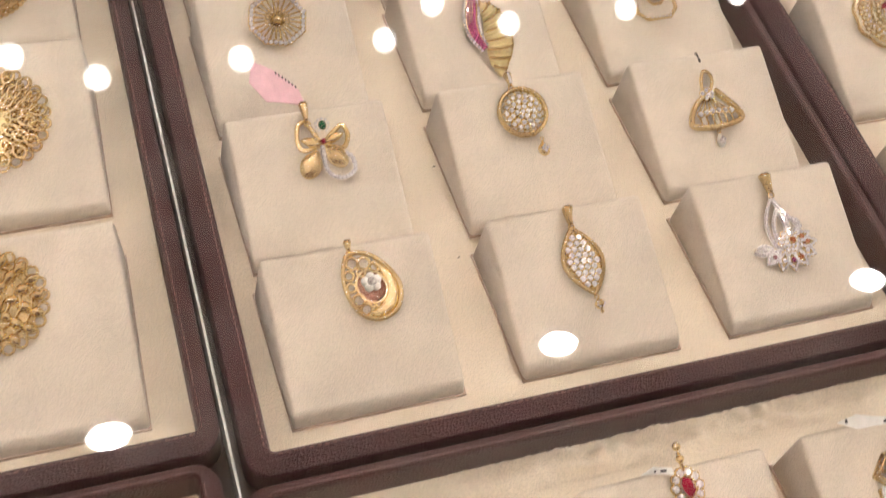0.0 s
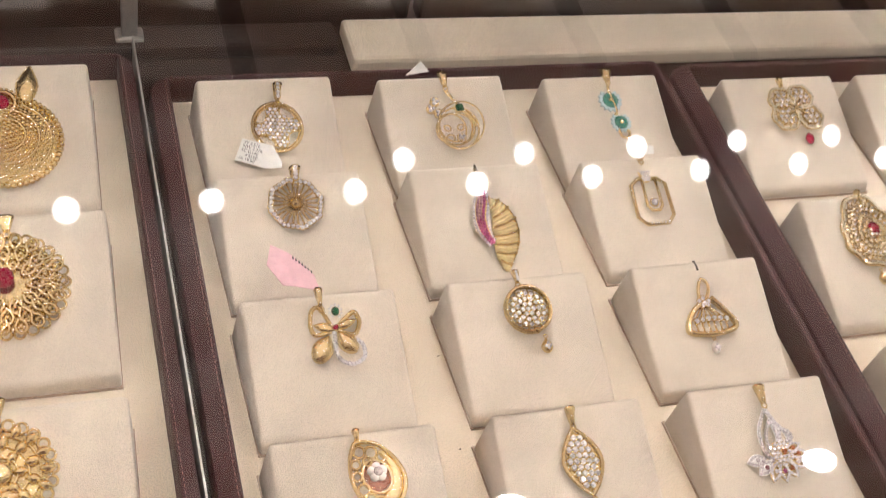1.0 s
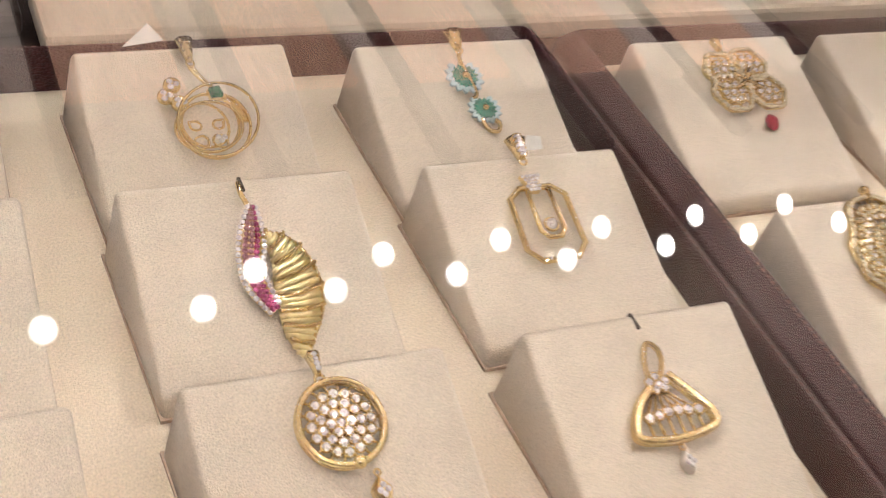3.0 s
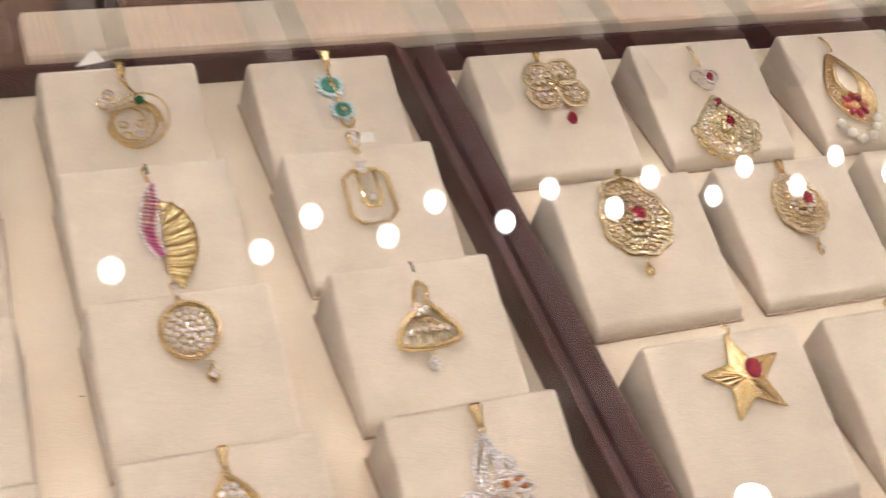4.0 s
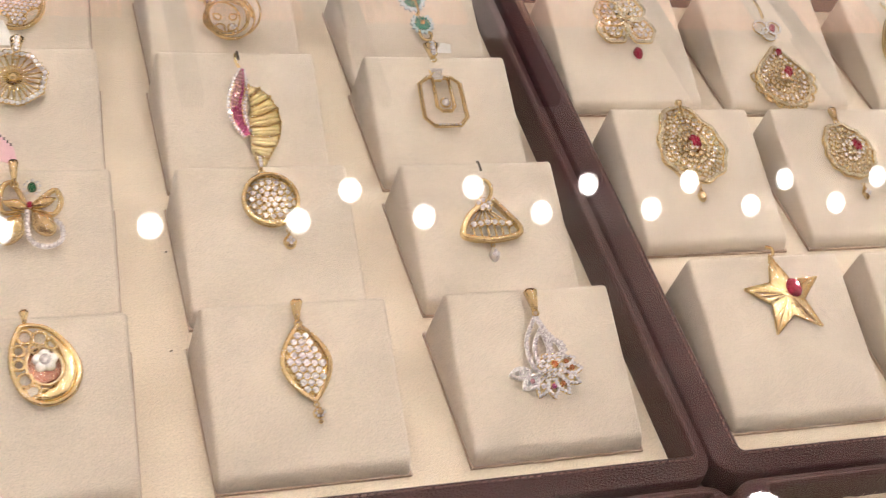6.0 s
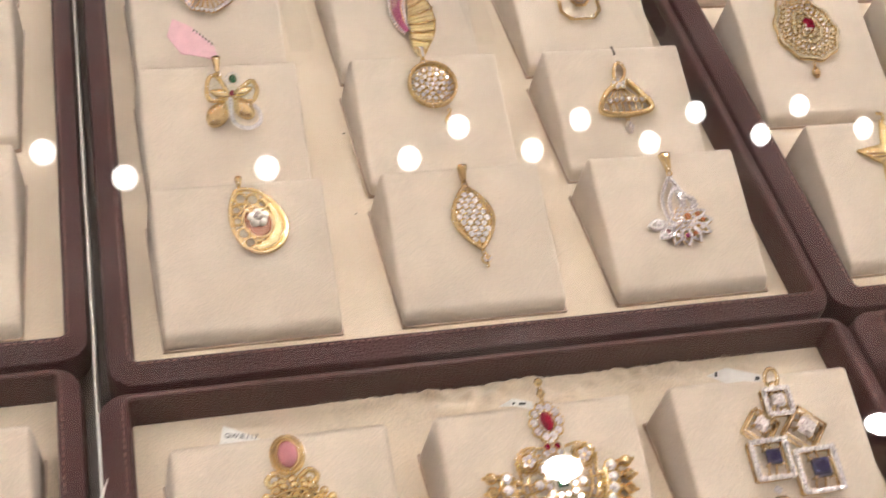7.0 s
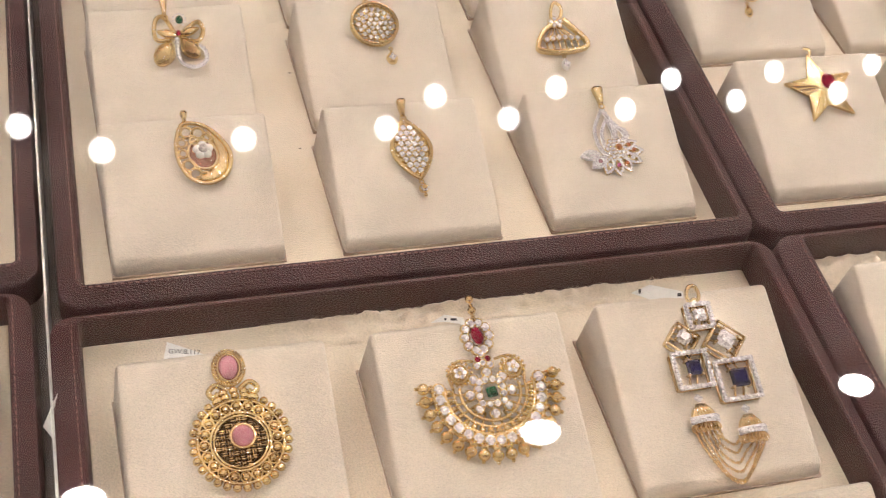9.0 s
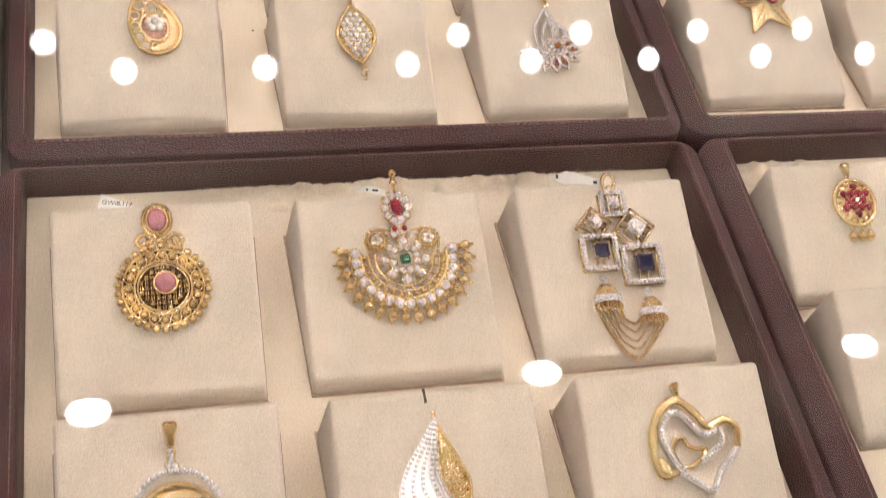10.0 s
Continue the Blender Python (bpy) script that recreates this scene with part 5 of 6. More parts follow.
for make in (clover_pendant, fan_lace_pendant, pearl_pendant, scallop_pendant, small_scallop_pendant, leaf_ruby_pendant, star_pendant, spiral_pendant,
             large_filigree_pendant, gold_flower_medallion, crescent_pendant, gold_flower_pendant):
    make()


# ---------------------------------------------------------------- stone-set pendants of the front tray
def antique_medallion():
    t = pendant("D11", "round antique gold medallion with woven centre and two pink stones")
    c = (2.75, 2.78)
    # grounds coloured near-black so the gaps between beads look shaded
    sheet(t, blob(*c, lambda a: 1.12), 0.05, 0.1, SHADE_GOLD, name="back_plate", label="gold ground with the gaps' shade put into its colour")
    for rr, th in ((1.09, 0.05), (0.76, 0.045), (0.68, 0.035)):
        hoop(t, *c, rr, th, w=0.14, material=ANTIQUE, name="ring_band")
    sheet(t, blob(*c, lambda a: 0.66), 0.12, 0.15, SHADE_GOLD, name="woven_ground", label="ground of the woven centre, gap shade put into its colour")
    for i in range(30):
        a = radians(12 * i + 6)
        part("edge_bead", bead(bmesh.new(), c[0] + 1.2 * math.cos(a), c[1] + 1.2 * math.sin(a), 0.16, 0.115, sub=2), ANTIQUE, t, smooth=True)
    for i in range(20):
        a = radians(18 * i)
        u, v = c[0] + 0.92 * math.cos(a), c[1] + 0.92 * math.sin(a)
        part("inner_bead", bead(bmesh.new(), u, v, 0.17, 0.1, sub=2), ANTIQUE, t, smooth=True)
        hoop(t, u, v, 0.128, 0.034, w=0.13, material=ANTIQUE, name="bead_cup")
    for rr in (1.07, 0.77, 0.67):
        beads(t, [(p.x, p.y) for p in arc(*c, rr, n=int(rr * 70))], 0.032, ANTIQUE, w=0.15, name="granulation")
    for i in range(-4, 5):
        for j in range(-4, 5):
            u, v = c[0] + 0.145 * i, c[1] + 0.145 * j
            if math.hypot(u - c[0], v - c[1]) < 0.6:
                d = 0.075
                for o in (-0.03, 0.03):
                    pts = [V(u - d, v + o, 0.15), V(u, v + o, 0.185), V(u + d, v + o, 0.15)] if (i + j) % 2 else [V(u + o, v - d, 0.15), V(u + o, v, 0.185), V(u + o, v + d, 0.15)]
                    wire(t, pts, 0.027, ANTIQUE, name="weave", n=4)
    hoop(t, c[0] + 0.06, c[1] + 0.12, 0.3, 0.045, w=0.2, material=GOLD, name="stone_collar")
    cabochon(t, c[0] + 0.06, c[1] + 0.12, 0.27, 0.27, CATS_EYE, 0.22, 0.18, label="round pink cat's-eye stone")
    sheet(t, blob(2.68, 4.75, lambda a: 0.42 + 0.07 * abs(math.sin(radians(a)))), 0.06, 0.14, ANTIQUE, name="top_plate")
    for k, rr in ((0, 0.42), (1, 0.34)):
        beads(t, [(p.x, p.y) for p in arc(2.68, 4.75, rr, rr * 1.18, n=34 - 6 * k)], 0.036, ANTIQUE, w=0.16 + 0.03 * k, name="granulation")
    hoop(t, 2.68, 4.75, 0.28, 0.035, 0.36, w=0.18, material=GOLD, name="stone_collar")
    cabochon(t, 2.68, 4.75, 0.24, 0.32, CATS_EYE, 0.2, 0.17, label="oval pink cat's-eye stone")
    for s in (-1, 1):
        wire(t, spline([(2.72 + 0.15 * s, 4.12, 0.15), (2.72 + 0.42 * s, 4.3, 0.2), (2.72 + 0.62 * s, 4.15, 0.16), (2.72 + 0.5 * s, 3.98, 0.14), (2.72 + 0.38 * s, 4.1, 0.18)]), 0.075, ANTIQUE, name="scroll")
    beads(t, [(2.45, 4.08), (2.72, 4.12), (2.98, 4.06), (2.3, 3.9), (3.15, 3.9)], 0.12, ANTIQUE, w=0.17, sub=2)


def fan_pendant():
    t = pendant("D12", "gold fan-shaped pendant of clear stones with emerald, ruby and gold beads")
    beads(t, [(2.62, 5.62), (2.62, 5.95)], 0.12, w=0.22, name="top_bead", sub=2)
    wire(t, [V(2.62, 5.3, 0.2), V(2.62, 5.8, 0.22)], 0.06, name="bail")
    stone(t, 2.63, 4.88, 0.17, 0.27, RUBY, w=0.22, turn=10, label="oval red stone")
    stones(t, [(2.63 + 0.34 * math.cos(radians(a)), 4.88 + 0.4 * math.sin(radians(a))) for a in range(0, 360, 36)], 0.12, w=0.18, label="ring of clear stones")
    stones(t, [(2.5, 4.22), (2.78, 4.22)], 0.08, RUBY, w=0.2, label="small red stones")
    c = (2.68, 3.25)
    stones(t, [(2.62, 4.38), (2.62, 4.12), (2.45, 4.05), (2.82, 4.05)], 0.09, w=0.18)
    for s in (-1, 1):
        for k, rr in enumerate((0.24, 0.15)):
            hoop(t, c[0] + 0.75 * s, c[1] + 0.65, rr, 0.035, w=0.15 + 0.05 * k, name="peacock_scroll")
        sheet(t, blob(c[0] + 0.75 * s, c[1] + 0.65, lambda a: 0.3), 0.06, 0.1, dome=0.1, name="peacock_plate", smooth=True)
        beads(t, [(p.x, p.y) for p in arc(c[0] + 0.75 * s, c[1] + 0.65, 0.34, n=16)], 0.05, w=0.14)
        stones(t, [(p.x, p.y) for p in arc(c[0] + 0.75 * s, c[1] + 0.65, 0.12, n=5)], 0.07, w=0.22)
        wire(t, spline([(c[0] + 0.3 * s, 4.2), (c[0] + 0.75 * s, 4.25), (c[0] + 1.05 * s, 3.9), (c[0] + 1.0 * s, 3.5)]), 0.04, name="scroll")
    sq = [(c[0] + x, c[1] + y) for x, y in ((-0.3, -0.25), (-0.1, -0.3), (0.1, -0.3), (0.3, -0.25), (0.34, -0.05), (0.34, 0.15), (0.28, 0.32), (0.1, 0.38), (-0.1, 0.38), (-0.28, 0.32), (-0.34, 0.15), (-0.34, -0.05))]
    stones(t, sq, 0.095, w=0.2)
    square_gem(t, c[0], c[1] + 0.02, 0.15, 5, EMERALD, 0.24, label="square green stone")
    stones(t, [(c[0] + 0.58 * math.cos(radians(a)), c[1] + 0.02 + 0.58 * math.sin(radians(a))) for a in range(0, 360, 45)], 0.125, w=0.16)
    for rr, r_, n in ((1.42, 0.14, 17),):
        pl = []
        for i in range(n):
            a = radians(172 + 196 * i / (n - 1))
            pl.append((c[0] + rr * math.cos(a), c[1] + 0.1 + rr * math.sin(a) * 0.98))
        wire(t, [V(*p, 0.07) for p in pl], 0.12, name="band")
        beads(t, [(c[0] + 1.15 * math.cos(radians(a)), c[1] + 0.1 + 1.13 * math.sin(radians(a))) for a in range(176, 366, 12)], 0.085, w=0.13)
        stones(t, pl, r_, w=0.17)
    for rr, th in ((1.25, 0.06), (1.57, 0.055), (1.02, 0.04)):
        wire(t, arc(c[0], c[1] + 0.1, rr, rr * 0.98, a0=170, a1=370, n=32, w=0.11), th, name="gold_band")
    for i in range(17):
        a = radians(178 + 184 * i / 16)
        u_, v_ = c[0] + 1.13 * math.cos(a), c[1] + 0.1 + 1.11 * math.sin(a)
        sheet(t, leaf(u_, v_, 0.075, 0.14, math.degrees(a) - 90, 12), 0.06, 0.13, dome=0.05, name="gold_leaf", smooth=True)
    wire(t, arc(c[0], c[1] + 0.1, 0.84, a0=170, a1=370, n=24, w=0.13), 0.045, name="inner_band")
    for i in range(18):
        a = radians(172 + 196 * i / 17)
        at = lambda rr: (c[0] + rr * math.cos(a), c[1] + 0.1 + rr * math.sin(a) * 0.98, 0.16)
        ball = part("hanging_bead", bead(bmesh.new(), *at(1.84), 0.165, sub=3), GOLD, t, smooth=True)
        part("bead_cap", bead(bmesh.new(), *at(1.64), 0.12, 0.12, 0.12, sub=1), GOLD, ball)
        part("bead_tip", bead(bmesh.new(), *at(2.04), 0.06, sub=1), GOLD, ball, smooth=True)
    for i in range(12):
        a = radians(180 + 180 * i / 11)
        wire(t, [V(c[0] + 0.6 * math.cos(a), c[1] + 0.05 + 0.6 * math.sin(a), 0.12), V(c[0] + 1.05 * math.cos(a), c[1] + 0.1 + 1.05 * math.sin(a), 0.12)], 0.035, name="strut", n=4)


def squares_pendant():
    t = pendant("D13", "gold pendant of stone-set squares, two sapphires and chain swags")
    wire(t, spline([(2.36, 4.72, 0.2), (2.2, 5.0, 0.3), (2.3, 5.26, 0.36), (2.5, 5.26, 0.36), (2.58, 5.0, 0.3), (2.46, 4.74, 0.2)]), 0.06, ROSE, name="bail")
    hoop(t, 2.42, 4.84, 0.1, 0.035, w=0.26, material=ROSE, name="jump_ring")

    def square(u, v, s, turn, centre, cs, du=0.0, dv=0.0, tall=0.3, gold=False, label=""):
        """An open box frame with a stone held in its middle."""
        c_, s_ = math.cos(radians(turn)), math.sin(radians(turn))
        pt = lambda x, y, w: V(u + c_ * x - s_ * y, v + s_ * x + c_ * y, w)
        corners = [(-s, -s), (s, -s), (s, s), (-s, s)]
        for i in range(4):
            (xa, ya), (xb, yb) = corners[i], corners[(i + 1) % 4]
            top = ROSE if gold else WHITE_GOLD
            r_ = 0.045 if gold else 0.06
            wire(t, [pt(xa, ya, tall), pt(xb, yb, tall)], r_, top, name="square_bar", n=4)
            wire(t, [pt(xa, ya, 0.06), pt(xb, yb, 0.06)], 0.05, ROSE, name="lower_bar", n=4)
            wire(t, [pt(xa, ya, 0.05), pt(xa, ya, tall)], 0.045, ROSE, name="corner_post", n=4)
        if not gold:
            o = [pt(x, y, tall) for x, y in corners]
            stones(t, along(o, 0.125, True), 0.077, w=tall + 0.06, label="rows of tiny clear stones")
        for x in (-0.5, 0.5):
            wire(t, [pt(x * cs, -s, 0.07), pt(x * cs + du, dv, tall - 0.1), pt(x * cs, s, 0.07)], 0.04, ROSE, name="stone_support", n=4)
        square_gem(t, u + du, v + dv, cs, turn, centre, tall - 0.04, 0.16, label)
        for a in (45, 135, 225, 315):
            q = pt(cs * 1.3 * math.cos(radians(a)), cs * 1.3 * math.sin(radians(a)), tall + 0.06) + V(du, dv)
            wire(t, [V(*q.xy, 0.1), q], 0.045, ROSE, name="prong", n=4)

    square(2.42, 4.4, 0.35, 0, DIAMOND, 0.19, 0.04, 0.04, 0.28, label="square clear stone")
    square(1.72, 3.76, 0.36, 48, DIAMOND, 0.2, 0.04, 0.06, 0.32, True, "square clear stone")
    square(2.96, 3.55, 0.44, 48, DIAMOND, 0.25, 0.06, 0.05, 0.32, True, "square clear stone")
    square(1.74, 2.86, 0.5, 0, SAPPHIRE, 0.22, 0.09, 0.07, label="square dark blue stone")
    square(3.0, 2.42, 0.56, 0, SAPPHIRE, 0.27, 0.1, 0.05, label="square dark blue stone")
    for u, v in ((1.72, 1.5), (3.02, 1.02)):
        stones(t, [(u, v + 0.62), (u, v + 0.5), (u - 0.06, v + 0.56), (u + 0.06, v + 0.56)], 0.07, w=0.2, label="tiny clear stones over the tassel")
        cap = part("tassel_cap", bead(bmesh.new(), u, v, 0.16, 0.34, 0.4, 0.24, sub=3), ROSE, t, "domed openwork tassel cap", smooth=True)
        for k in range(9):
            a = -1.2 + 0.3 * k
            wire(cap, [V(u + 0.12 * math.sin(a), v + 0.38, 0.22), V(u + 0.3 * math.sin(a), v + 0.15, 0.2 + 0.2 * math.cos(a)), V(u + 0.4 * math.sin(a), v - 0.32, 0.16 + 0.2 * math.cos(a))], 0.035, ROSE, name="cap_rib", n=4)
        for k in range(2):
            stones(cap, [(u + 0.4 * math.sin(-1.3 + 0.2 * i), v - 0.02 - 0.1 * k, 0.2 + 0.24 * math.cos(-1.3 + 0.2 * i)) for i in range(14)], 0.062, label="band of tiny clear stones")
        for k in range(7):
            a = -1.2 + 0.4 * k
            hoop(cap, u + 0.38 * math.sin(a), v - 0.3, 0.075, 0.026, 0.1, w=0.14 + 0.2 * math.cos(a), material=ROSE, name="cap_loop")
    for k, low in enumerate((-0.42, -0.36, -0.12, 0.14, 0.42, 0.66)):
        xa, xb = 1.4 + 0.13 * k, 3.34 - 0.11 * k
        pts = spline([(xa, 1.22, 0.16), (xa + 0.1, 0.75 + 0.03 * k, 0.12), (1.95 + 0.02 * k, low + 0.32, 0.09), (2.3 + 0.03 * k, low, 0.09 if low > -0.05 else 0.17), (2.72, low + 0.28, 0.09), (xb - 0.08, max(0.5, low + 0.45), 0.12), (xb, 0.74, 0.16)], 10)
        bm = bmesh.new()
        for i, q in enumerate(along(pts, 0.083)):
            bead(bm, q.x, q.y, q.z + 0.02 * (i % 2), 0.056, 0.036 if i % 2 else 0.052, 0.04, turn=40 + 25 * (i % 3))
        part("chain", bm, ROSE, t, "fine gold link chain", smooth=True)


def ring_pendant():
    t = pendant("D21", "gold and white stone ring pendant with long bail")
    bail(t, 2.58, 5.4, 0.65, 0.34)
    stones(t, [(2.56, 4.62), (2.56, 4.48), (2.5, 4.36), (2.64, 4.36), (2.56, 4.75)], 0.09, w=0.2)
    wire(t, arc(2.65, 3.2, 1.05, 1.05, 20, 160, 20, 0.15), 0.07, WHITE_GOLD, name="arch")
    stones(t, arc(2.65, 3.2, 1.05, 1.05, 20, 160, 18), 0.07, w=0.23)
    hoop(t, 2.65, 2.95, 0.9, 0.1, 0.95, w=0.16)
    sheet(t, leaf(2.65, 3.55, 0.24, 0.85, 92), 0.14, 0.22, dome=0.06, name="gold_leaf", smooth=True)
    stones(t, lattice(blob(2.65, 2.9, lambda a: 0.55), 0.18), 0.08, w=0.16)


def comma_pendant():
    t = pendant("D22", "white and yellow gold comma-shaped pendant hanging from a slit")
    wire(t, spline([(2.45, 5.1, 0.1), (2.42, 4.9, 0.18), (2.4, 4.75, 0.14)]), 0.06, name="bail")
    left = spline([(2.4, 4.85), (2.0, 4.3), (1.5, 3.6), (1.3, 2.9), (1.6, 2.2), (2.4, 1.9)])
    right = spline([(2.45, 4.85), (2.4, 4.2), (2.35, 3.7), (2.4, 3.3), (2.6, 2.8), (2.9, 2.3)])
    bm = bmesh.new()
    va = [[bm.verts.new((*(p.lerp(q, k)).xy, 0.06 + 0.16 * math.sin(math.pi * k))) for k in (0, 0.25, 0.5, 0.75, 1)] for p, q in zip(left, right)]
    for a, b in zip(va, va[1:]):
        for j in range(4):
            bm.faces.new((a[j], a[j + 1], b[j + 1], b[j]))
    part("white_crescent", bm, WHITE_GOLD, t, "textured white metal crescent", smooth=True)
    for k in (0.05, 0.3, 0.55, 0.8, 0.97):
        wire(t, [Vector((*p.lerp(q, k).xy, 0.1 + 0.14 * math.sin(math.pi * k))) for p, q in zip(left, right)], 0.035, WHITE_GOLD, name="ridge")
        stones(t, along([p.lerp(q, k + 0.02) for p, q in zip(left, right)], 0.13), 0.05, w=0.26)
    o = [*spline([(2.5, 4.75), (2.85, 4.0), (3.15, 3.3), (3.1, 2.7)]), *spline([(2.95, 2.5), (2.6, 3.0), (2.42, 3.6), (2.45, 4.3)])]
    sheet(t, o, 0.05, 0.13, dome=0.08, name="gold_panel", smooth=True)
    beads(t, lattice(shrink(o, 0.9), 0.16), 0.075, w=0.19, name="granulation")
    wire(t, lift(o, 0.13), 0.05, closed=True, name="frame")


def heart_pendant():
    t = pendant("D23", "leaning open gold heart with a stone-set inner heart")
    bail(t, 2.42, 5.2, 0.3, 0.24)
    gold_line = spline([(3.88, 3.39), (3.97, 3.88), (3.64, 4.15), (3.14, 4.0), (2.82, 4.42), (2.39, 4.77), (1.96, 4.6), (1.6, 4.1), (1.48, 3.46), (1.6, 2.82), (2.12, 2.92)], 8)
    n = len(gold_line)
    part("outer_heart", tube(bmesh.new(), lift(gold_line, 0.15), 0.12, n=10, taper=lambda k: 0.85 + 0.35 * math.sin(math.pi * min(1, k * 1.1)), flat=0.75), GOLD, t, "broad polished gold outline", smooth=True)
    white_line = spline([(2.1, 2.9), (2.54, 2.58), (2.95, 2.32), (3.27, 2.8), (3.88, 3.39)], 8)
    wire(t, lift(white_line, 0.13), 0.09, WHITE_GOLD, name="stone_band")
    stones(t, along(white_line, 0.105), 0.066, w=0.22, label="row of tiny clear stones")
    inner = spline([(2.2, 2.92), (1.98, 3.25), (1.8, 3.9), (2.02, 4.38), (2.35, 4.46), (2.66, 4.15), (2.98, 3.8), (3.4, 3.9), (3.47, 3.62), (3.1, 3.28), (2.75, 3.12)], 8)
    wire(t, lift(inner, 0.14), 0.09, WHITE_GOLD, name="inner_heart", label="white stone-set inner heart")
    stones(t, along(inner, 0.105), 0.07, w=0.24, label="row of tiny clear stones")
    small = spline([(2.2, 2.98), (2.02, 3.4), (2.15, 3.72), (2.37, 3.76), (2.5, 3.52), (2.72, 3.44), (2.95, 3.42), (2.8, 3.18), (2.45, 2.98)], 8)
    wire(t, lift(small, 0.15), 0.075, closed=True, name="small_heart")
    sheet(t, leaf(1.72, 3.0, 0.16, 0.34, 20, 20), 0.1, 0.2, dome=0.05, name="gold_tip", smooth=True)


def ruby_round_pendant():
    t = pendant("F11", "round gold pendant filled with red stones, two drops below")
    bail(t, 2.67, 4.15, 0.4, 0.24, 0.02)
    sheet(t, blob(2.77, 2.9, lambda a: 0.68), 0.05, 0.13, dome=0.05, name="body")
    hoop(t, 2.77, 2.9, 0.7, 0.08, 0.76)
    stones(t, lattice(blob(2.8, 2.95, lambda a: 0.5), 0.26), 0.13, RUBY, w=0.2, label="cluster of red stones")
    for i in range(16):
        a = radians(22.5 * i)
        wire(t, [V(2.77 + 0.5 * math.cos(a), 2.9 + 0.55 * math.sin(a), 0.2), V(2.77 + 0.7 * math.cos(a), 2.9 + 0.76 * math.sin(a), 0.16)], 0.04, name="rib", n=4)
    for u in (2.5, 2.85, 3.1):
        drop(t, u, 1.82, 0.17, False, 0.2)


for make in (antique_medallion, fan_pendant, squares_pendant, ring_pendant, comma_pendant, heart_pendant, ruby_round_pendant):
    make()


# ---------------------------------------------------------------- paper tags
def tag(label, m, outline, material, bars=(), name="price_tag", curl=0.0):
    """A thin folded paper tag with rows of unreadable print."""
    t = thing(name, label, "tag", m)
    bm = bmesh.new()
    n = 8
    us = [p[0] for p in outline]
    u0, u1 = min(us), max(us)
    bm.faces.new([bm.verts.new((p[0], p[1], 0)) for p in outline])
    geom = bm.verts[:] + bm.edges[:] + bm.faces[:]
    for i in range(1, n):
        geom = bm.verts[:] + bm.edges[:] + bm.faces[:]
        bmesh.ops.bisect_plane(bm, geom=geom, plane_co=(u0 + (u1 - u0) * i / n, 0, 0), plane_no=(1, 0, 0))
    for v in bm.verts:
        k = (v.co.x - u0) / (u1 - u0)
        v.co.z += curl * math.sin(math.pi * k)
    bmesh.ops.solidify(bm, geom=bm.faces[:], thickness=0.02)
    part("paper", bm, material, t)
    for x0_, y0_, x1_, y1_ in bars:
        k = ((x0_ + x1_) / 2 - u0) / (u1 - u0)
        z = curl * math.sin(math.pi * k) + 0.006
        part("print", boxed(x0_, y0_, z, x1_, y1_, z + 0.012), INK, t, "line of black print")
    return t


def text_part(t, body, u, v, size, w=0.03):
    cu = bpy.data.curves.new("print", "FONT")
    cu.body, cu.size, cu.extrude = body, size * CM, 0.00004
    ob = new("print", cu)
    dg = bpy.context.evaluated_depsgraph_get()
    me = bpy.data.meshes.new_from_object(ob.evaluated_get(dg))
    bpy.data.objects.remove(ob)
    me.materials.append(INK)
    ob = new("print", me)
    ob.parent = t
    ob.matrix_local = Matrix.Translation((u * CM, v * CM, w * CM))
    ob["label"] = "black printed characters"
    return ob


face = BLOCKS["A11"][0]
t = tag("white printed paper tag leaning on a suede block", face @ pose(0.0098, 0.0112, 0.0018, 12, 0, -25), [(0, 0), (1.1, 0.05), (1.65, 0.3), (1.6, 0.5), (1.1, 0.95), (0, 0.85)], PAPER, curl=0.06)
for k, body in enumerate(("W 2.516", "NW 2.376", "SC 0.140", "490.00", "/A 19.90")):
    text_part(t, body, 0.1 + (0.18 if k == 3 else 0.0), 0.7 - 0.155 * k, 0.17, 0.07)
tag("pink paper tag folded behind a pendant", pose(0.0172, 0.1, 0.0205, 6, 4, 0) @ Matrix.Scale(0.88, 4), [(0.28, 2.1), (0.02, 1.25), (0.46, 0.28), (1.8, 0.0), (1.7, 0.72), (0.88, 1.66)], PINK_PAPER,
    [(0.98 + 0.1 * k, 1.38 - 0.1 * k, 1.03 + 0.1 * k, 1.5 - 0.1 * k) for k in range(7)], curl=0.12)
face = BLOCKS["D11"][0]
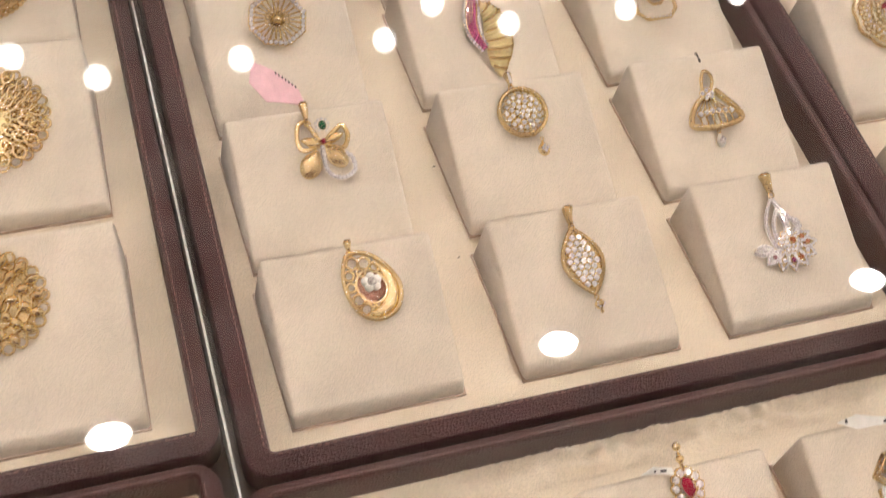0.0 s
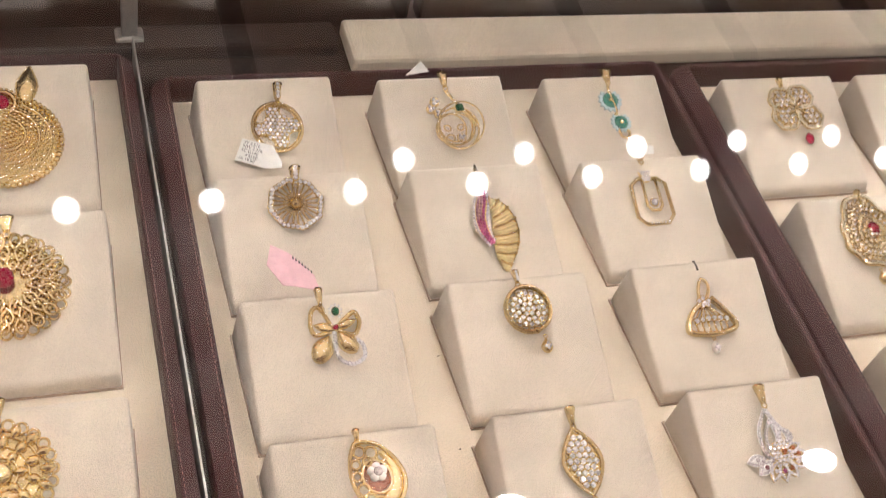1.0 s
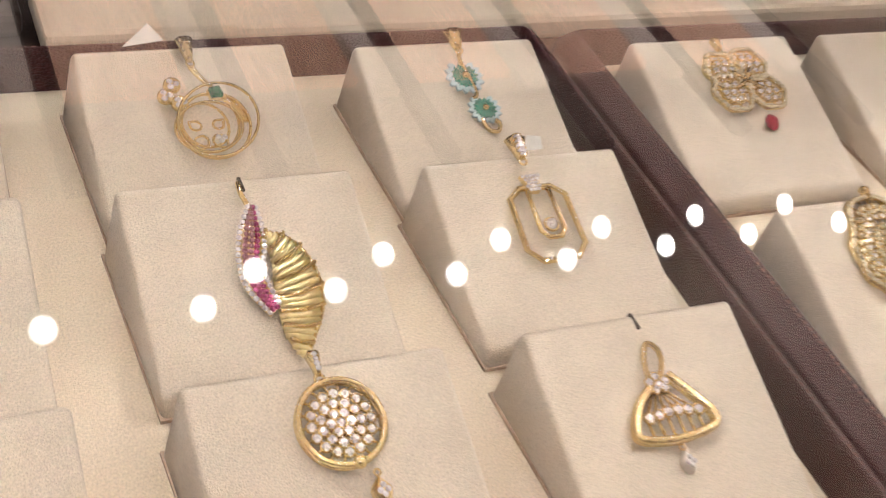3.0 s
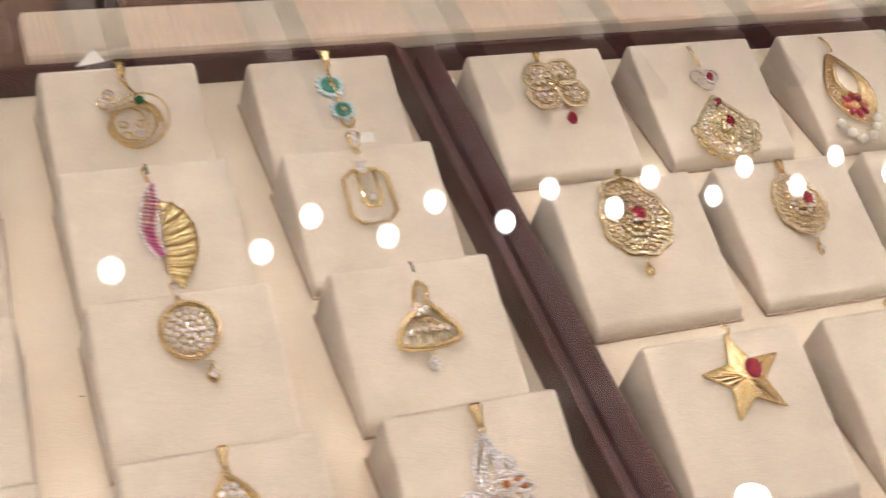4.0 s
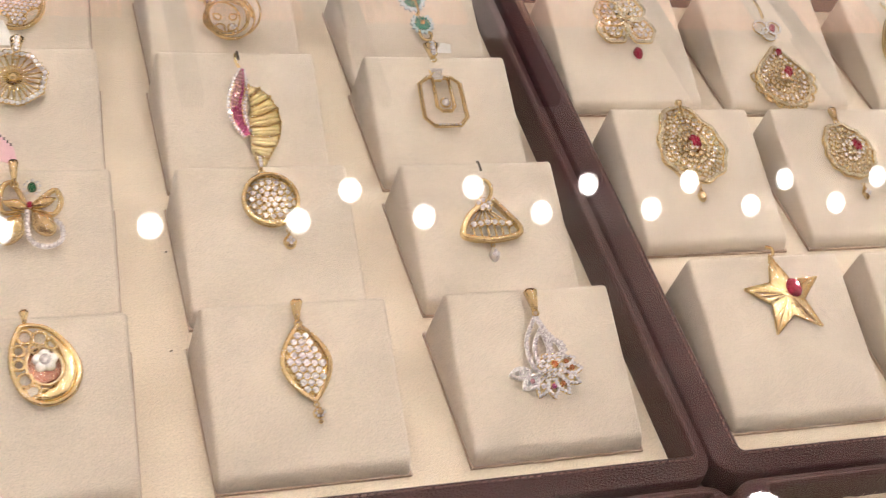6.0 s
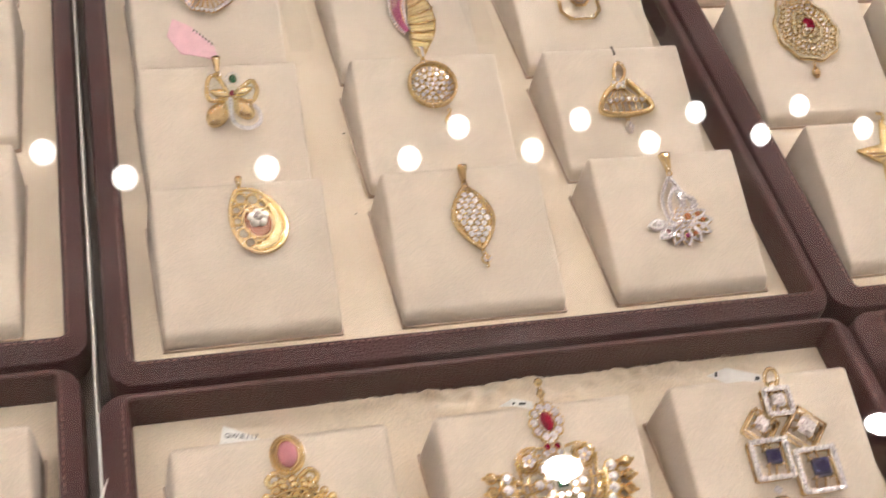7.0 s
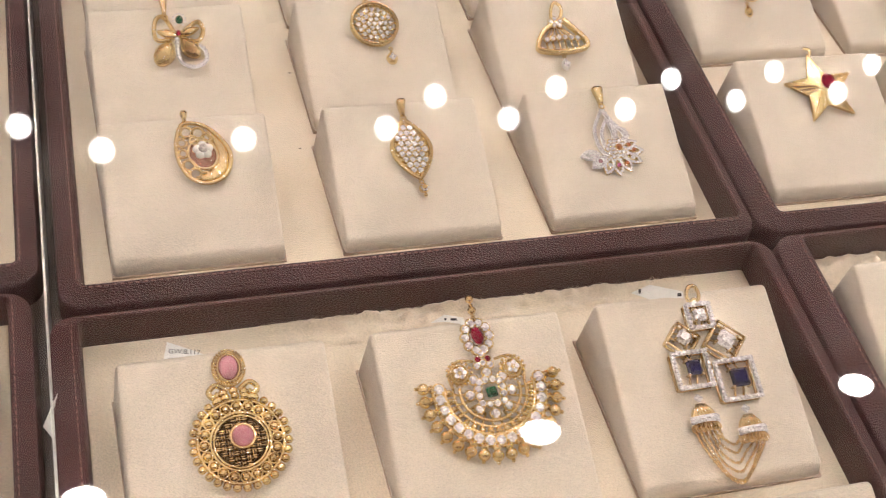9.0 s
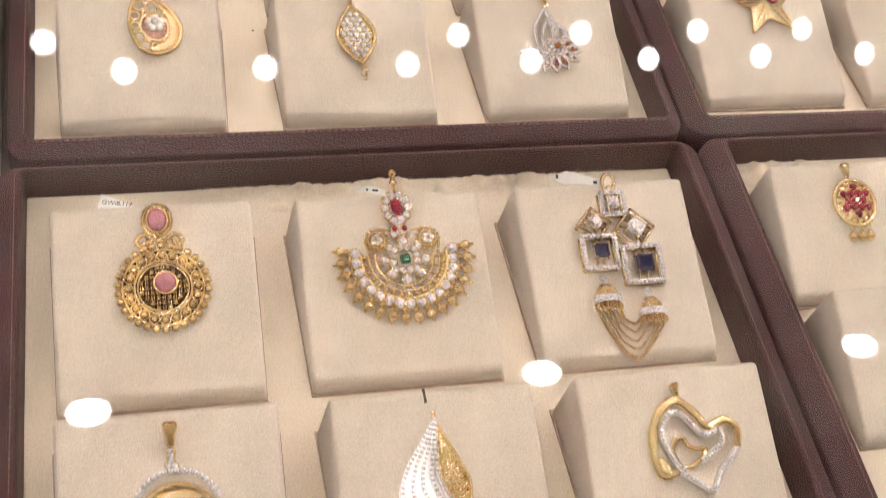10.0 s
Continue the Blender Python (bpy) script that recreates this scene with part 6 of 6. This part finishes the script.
t = tag("white printed weight tag behind a medallion", pose(0.0172, -0.0428, 0.0182, 6, 0, -11) @ Matrix.Scale(1.15, 4), [(0, 0), (1.35, -0.02), (1.4, 0.12), (0.6, 0.42), (0.05, 0.6)], PAPER, [(0.42, 0.06, 0.62, 0.16), (0.68, 0.06, 0.95, 0.16)])
text_part(t, "GW:8.117", 0.1, 0.3, 0.17, 0.012)
text_part(t, "NW", 0.1, 0.08, 0.15, 0.012)
face = BLOCKS["D13"][0]
tag("curled narrow paper tag tied to a pendant", face @ pose(0.0105, 0.0545, 0.0015, 20, 0, -6), [(0, 0.1), (0.5, 0.32), (1.1, 0.2), (1.6, 0.12), (1.6, -0.08), (1.0, -0.05), (0.5, -0.1)], PAPER, [(0.2, 0.08, 0.34, 0.2), (1.25, -0.02, 1.5, 0.07)], curl=0.22)
face = BLOCKS["D12"][0]
tag("small curled paper tag behind a fan pendant", face @ pose(0.017, 0.0545, 0.001, 15, 0, -8), [(0, 0), (0.35, 0.22), (0.9, 0.15), (0.95, -0.05), (0.4, 0.02)], PAPER, [(0.35, 0.06, 0.7, 0.12)], curl=0.12)
face = BLOCKS["A12"][0]
tag("white paper tag tip behind a swirl pendant", face @ pose(0.012, 0.0475, -0.002, 35, 0, 8), [(0, 0), (0.7, 0.45), (1.0, 0.0)], PAPER)
face = BLOCKS["A23"][0]
tag("tiny white paper tag behind a link pendant", face @ pose(0.026, 0.047, -0.001, 35, 0, 0), [(0, 0), (0.15, 0.35), (0.5, 0.3), (0.55, 0)], PAPER)
tag("white paper slip standing between two trays", pose(-0.0105, -0.052, 0.001, 70, 0, 70), [(0, 0), (1.4, 0.0), (1.4, 0.8), (0, 0.9)], PAPER)

# a few dark specks of lint
for lx, ly in ((6.95, 4.75), (7.2, 8.35)):
    speck = bead(bmesh.new(), 0, 0, 0.02, 0.05, 0.025, 0.02)
    tagged(mesh_ob("lint_speck", speck, SLIT_SHADE_LINT, m=Matrix.Translation((lx * CM, ly * CM, 0))), "tiny dark speck of lint on the cream lining", "lint", "lint specks")
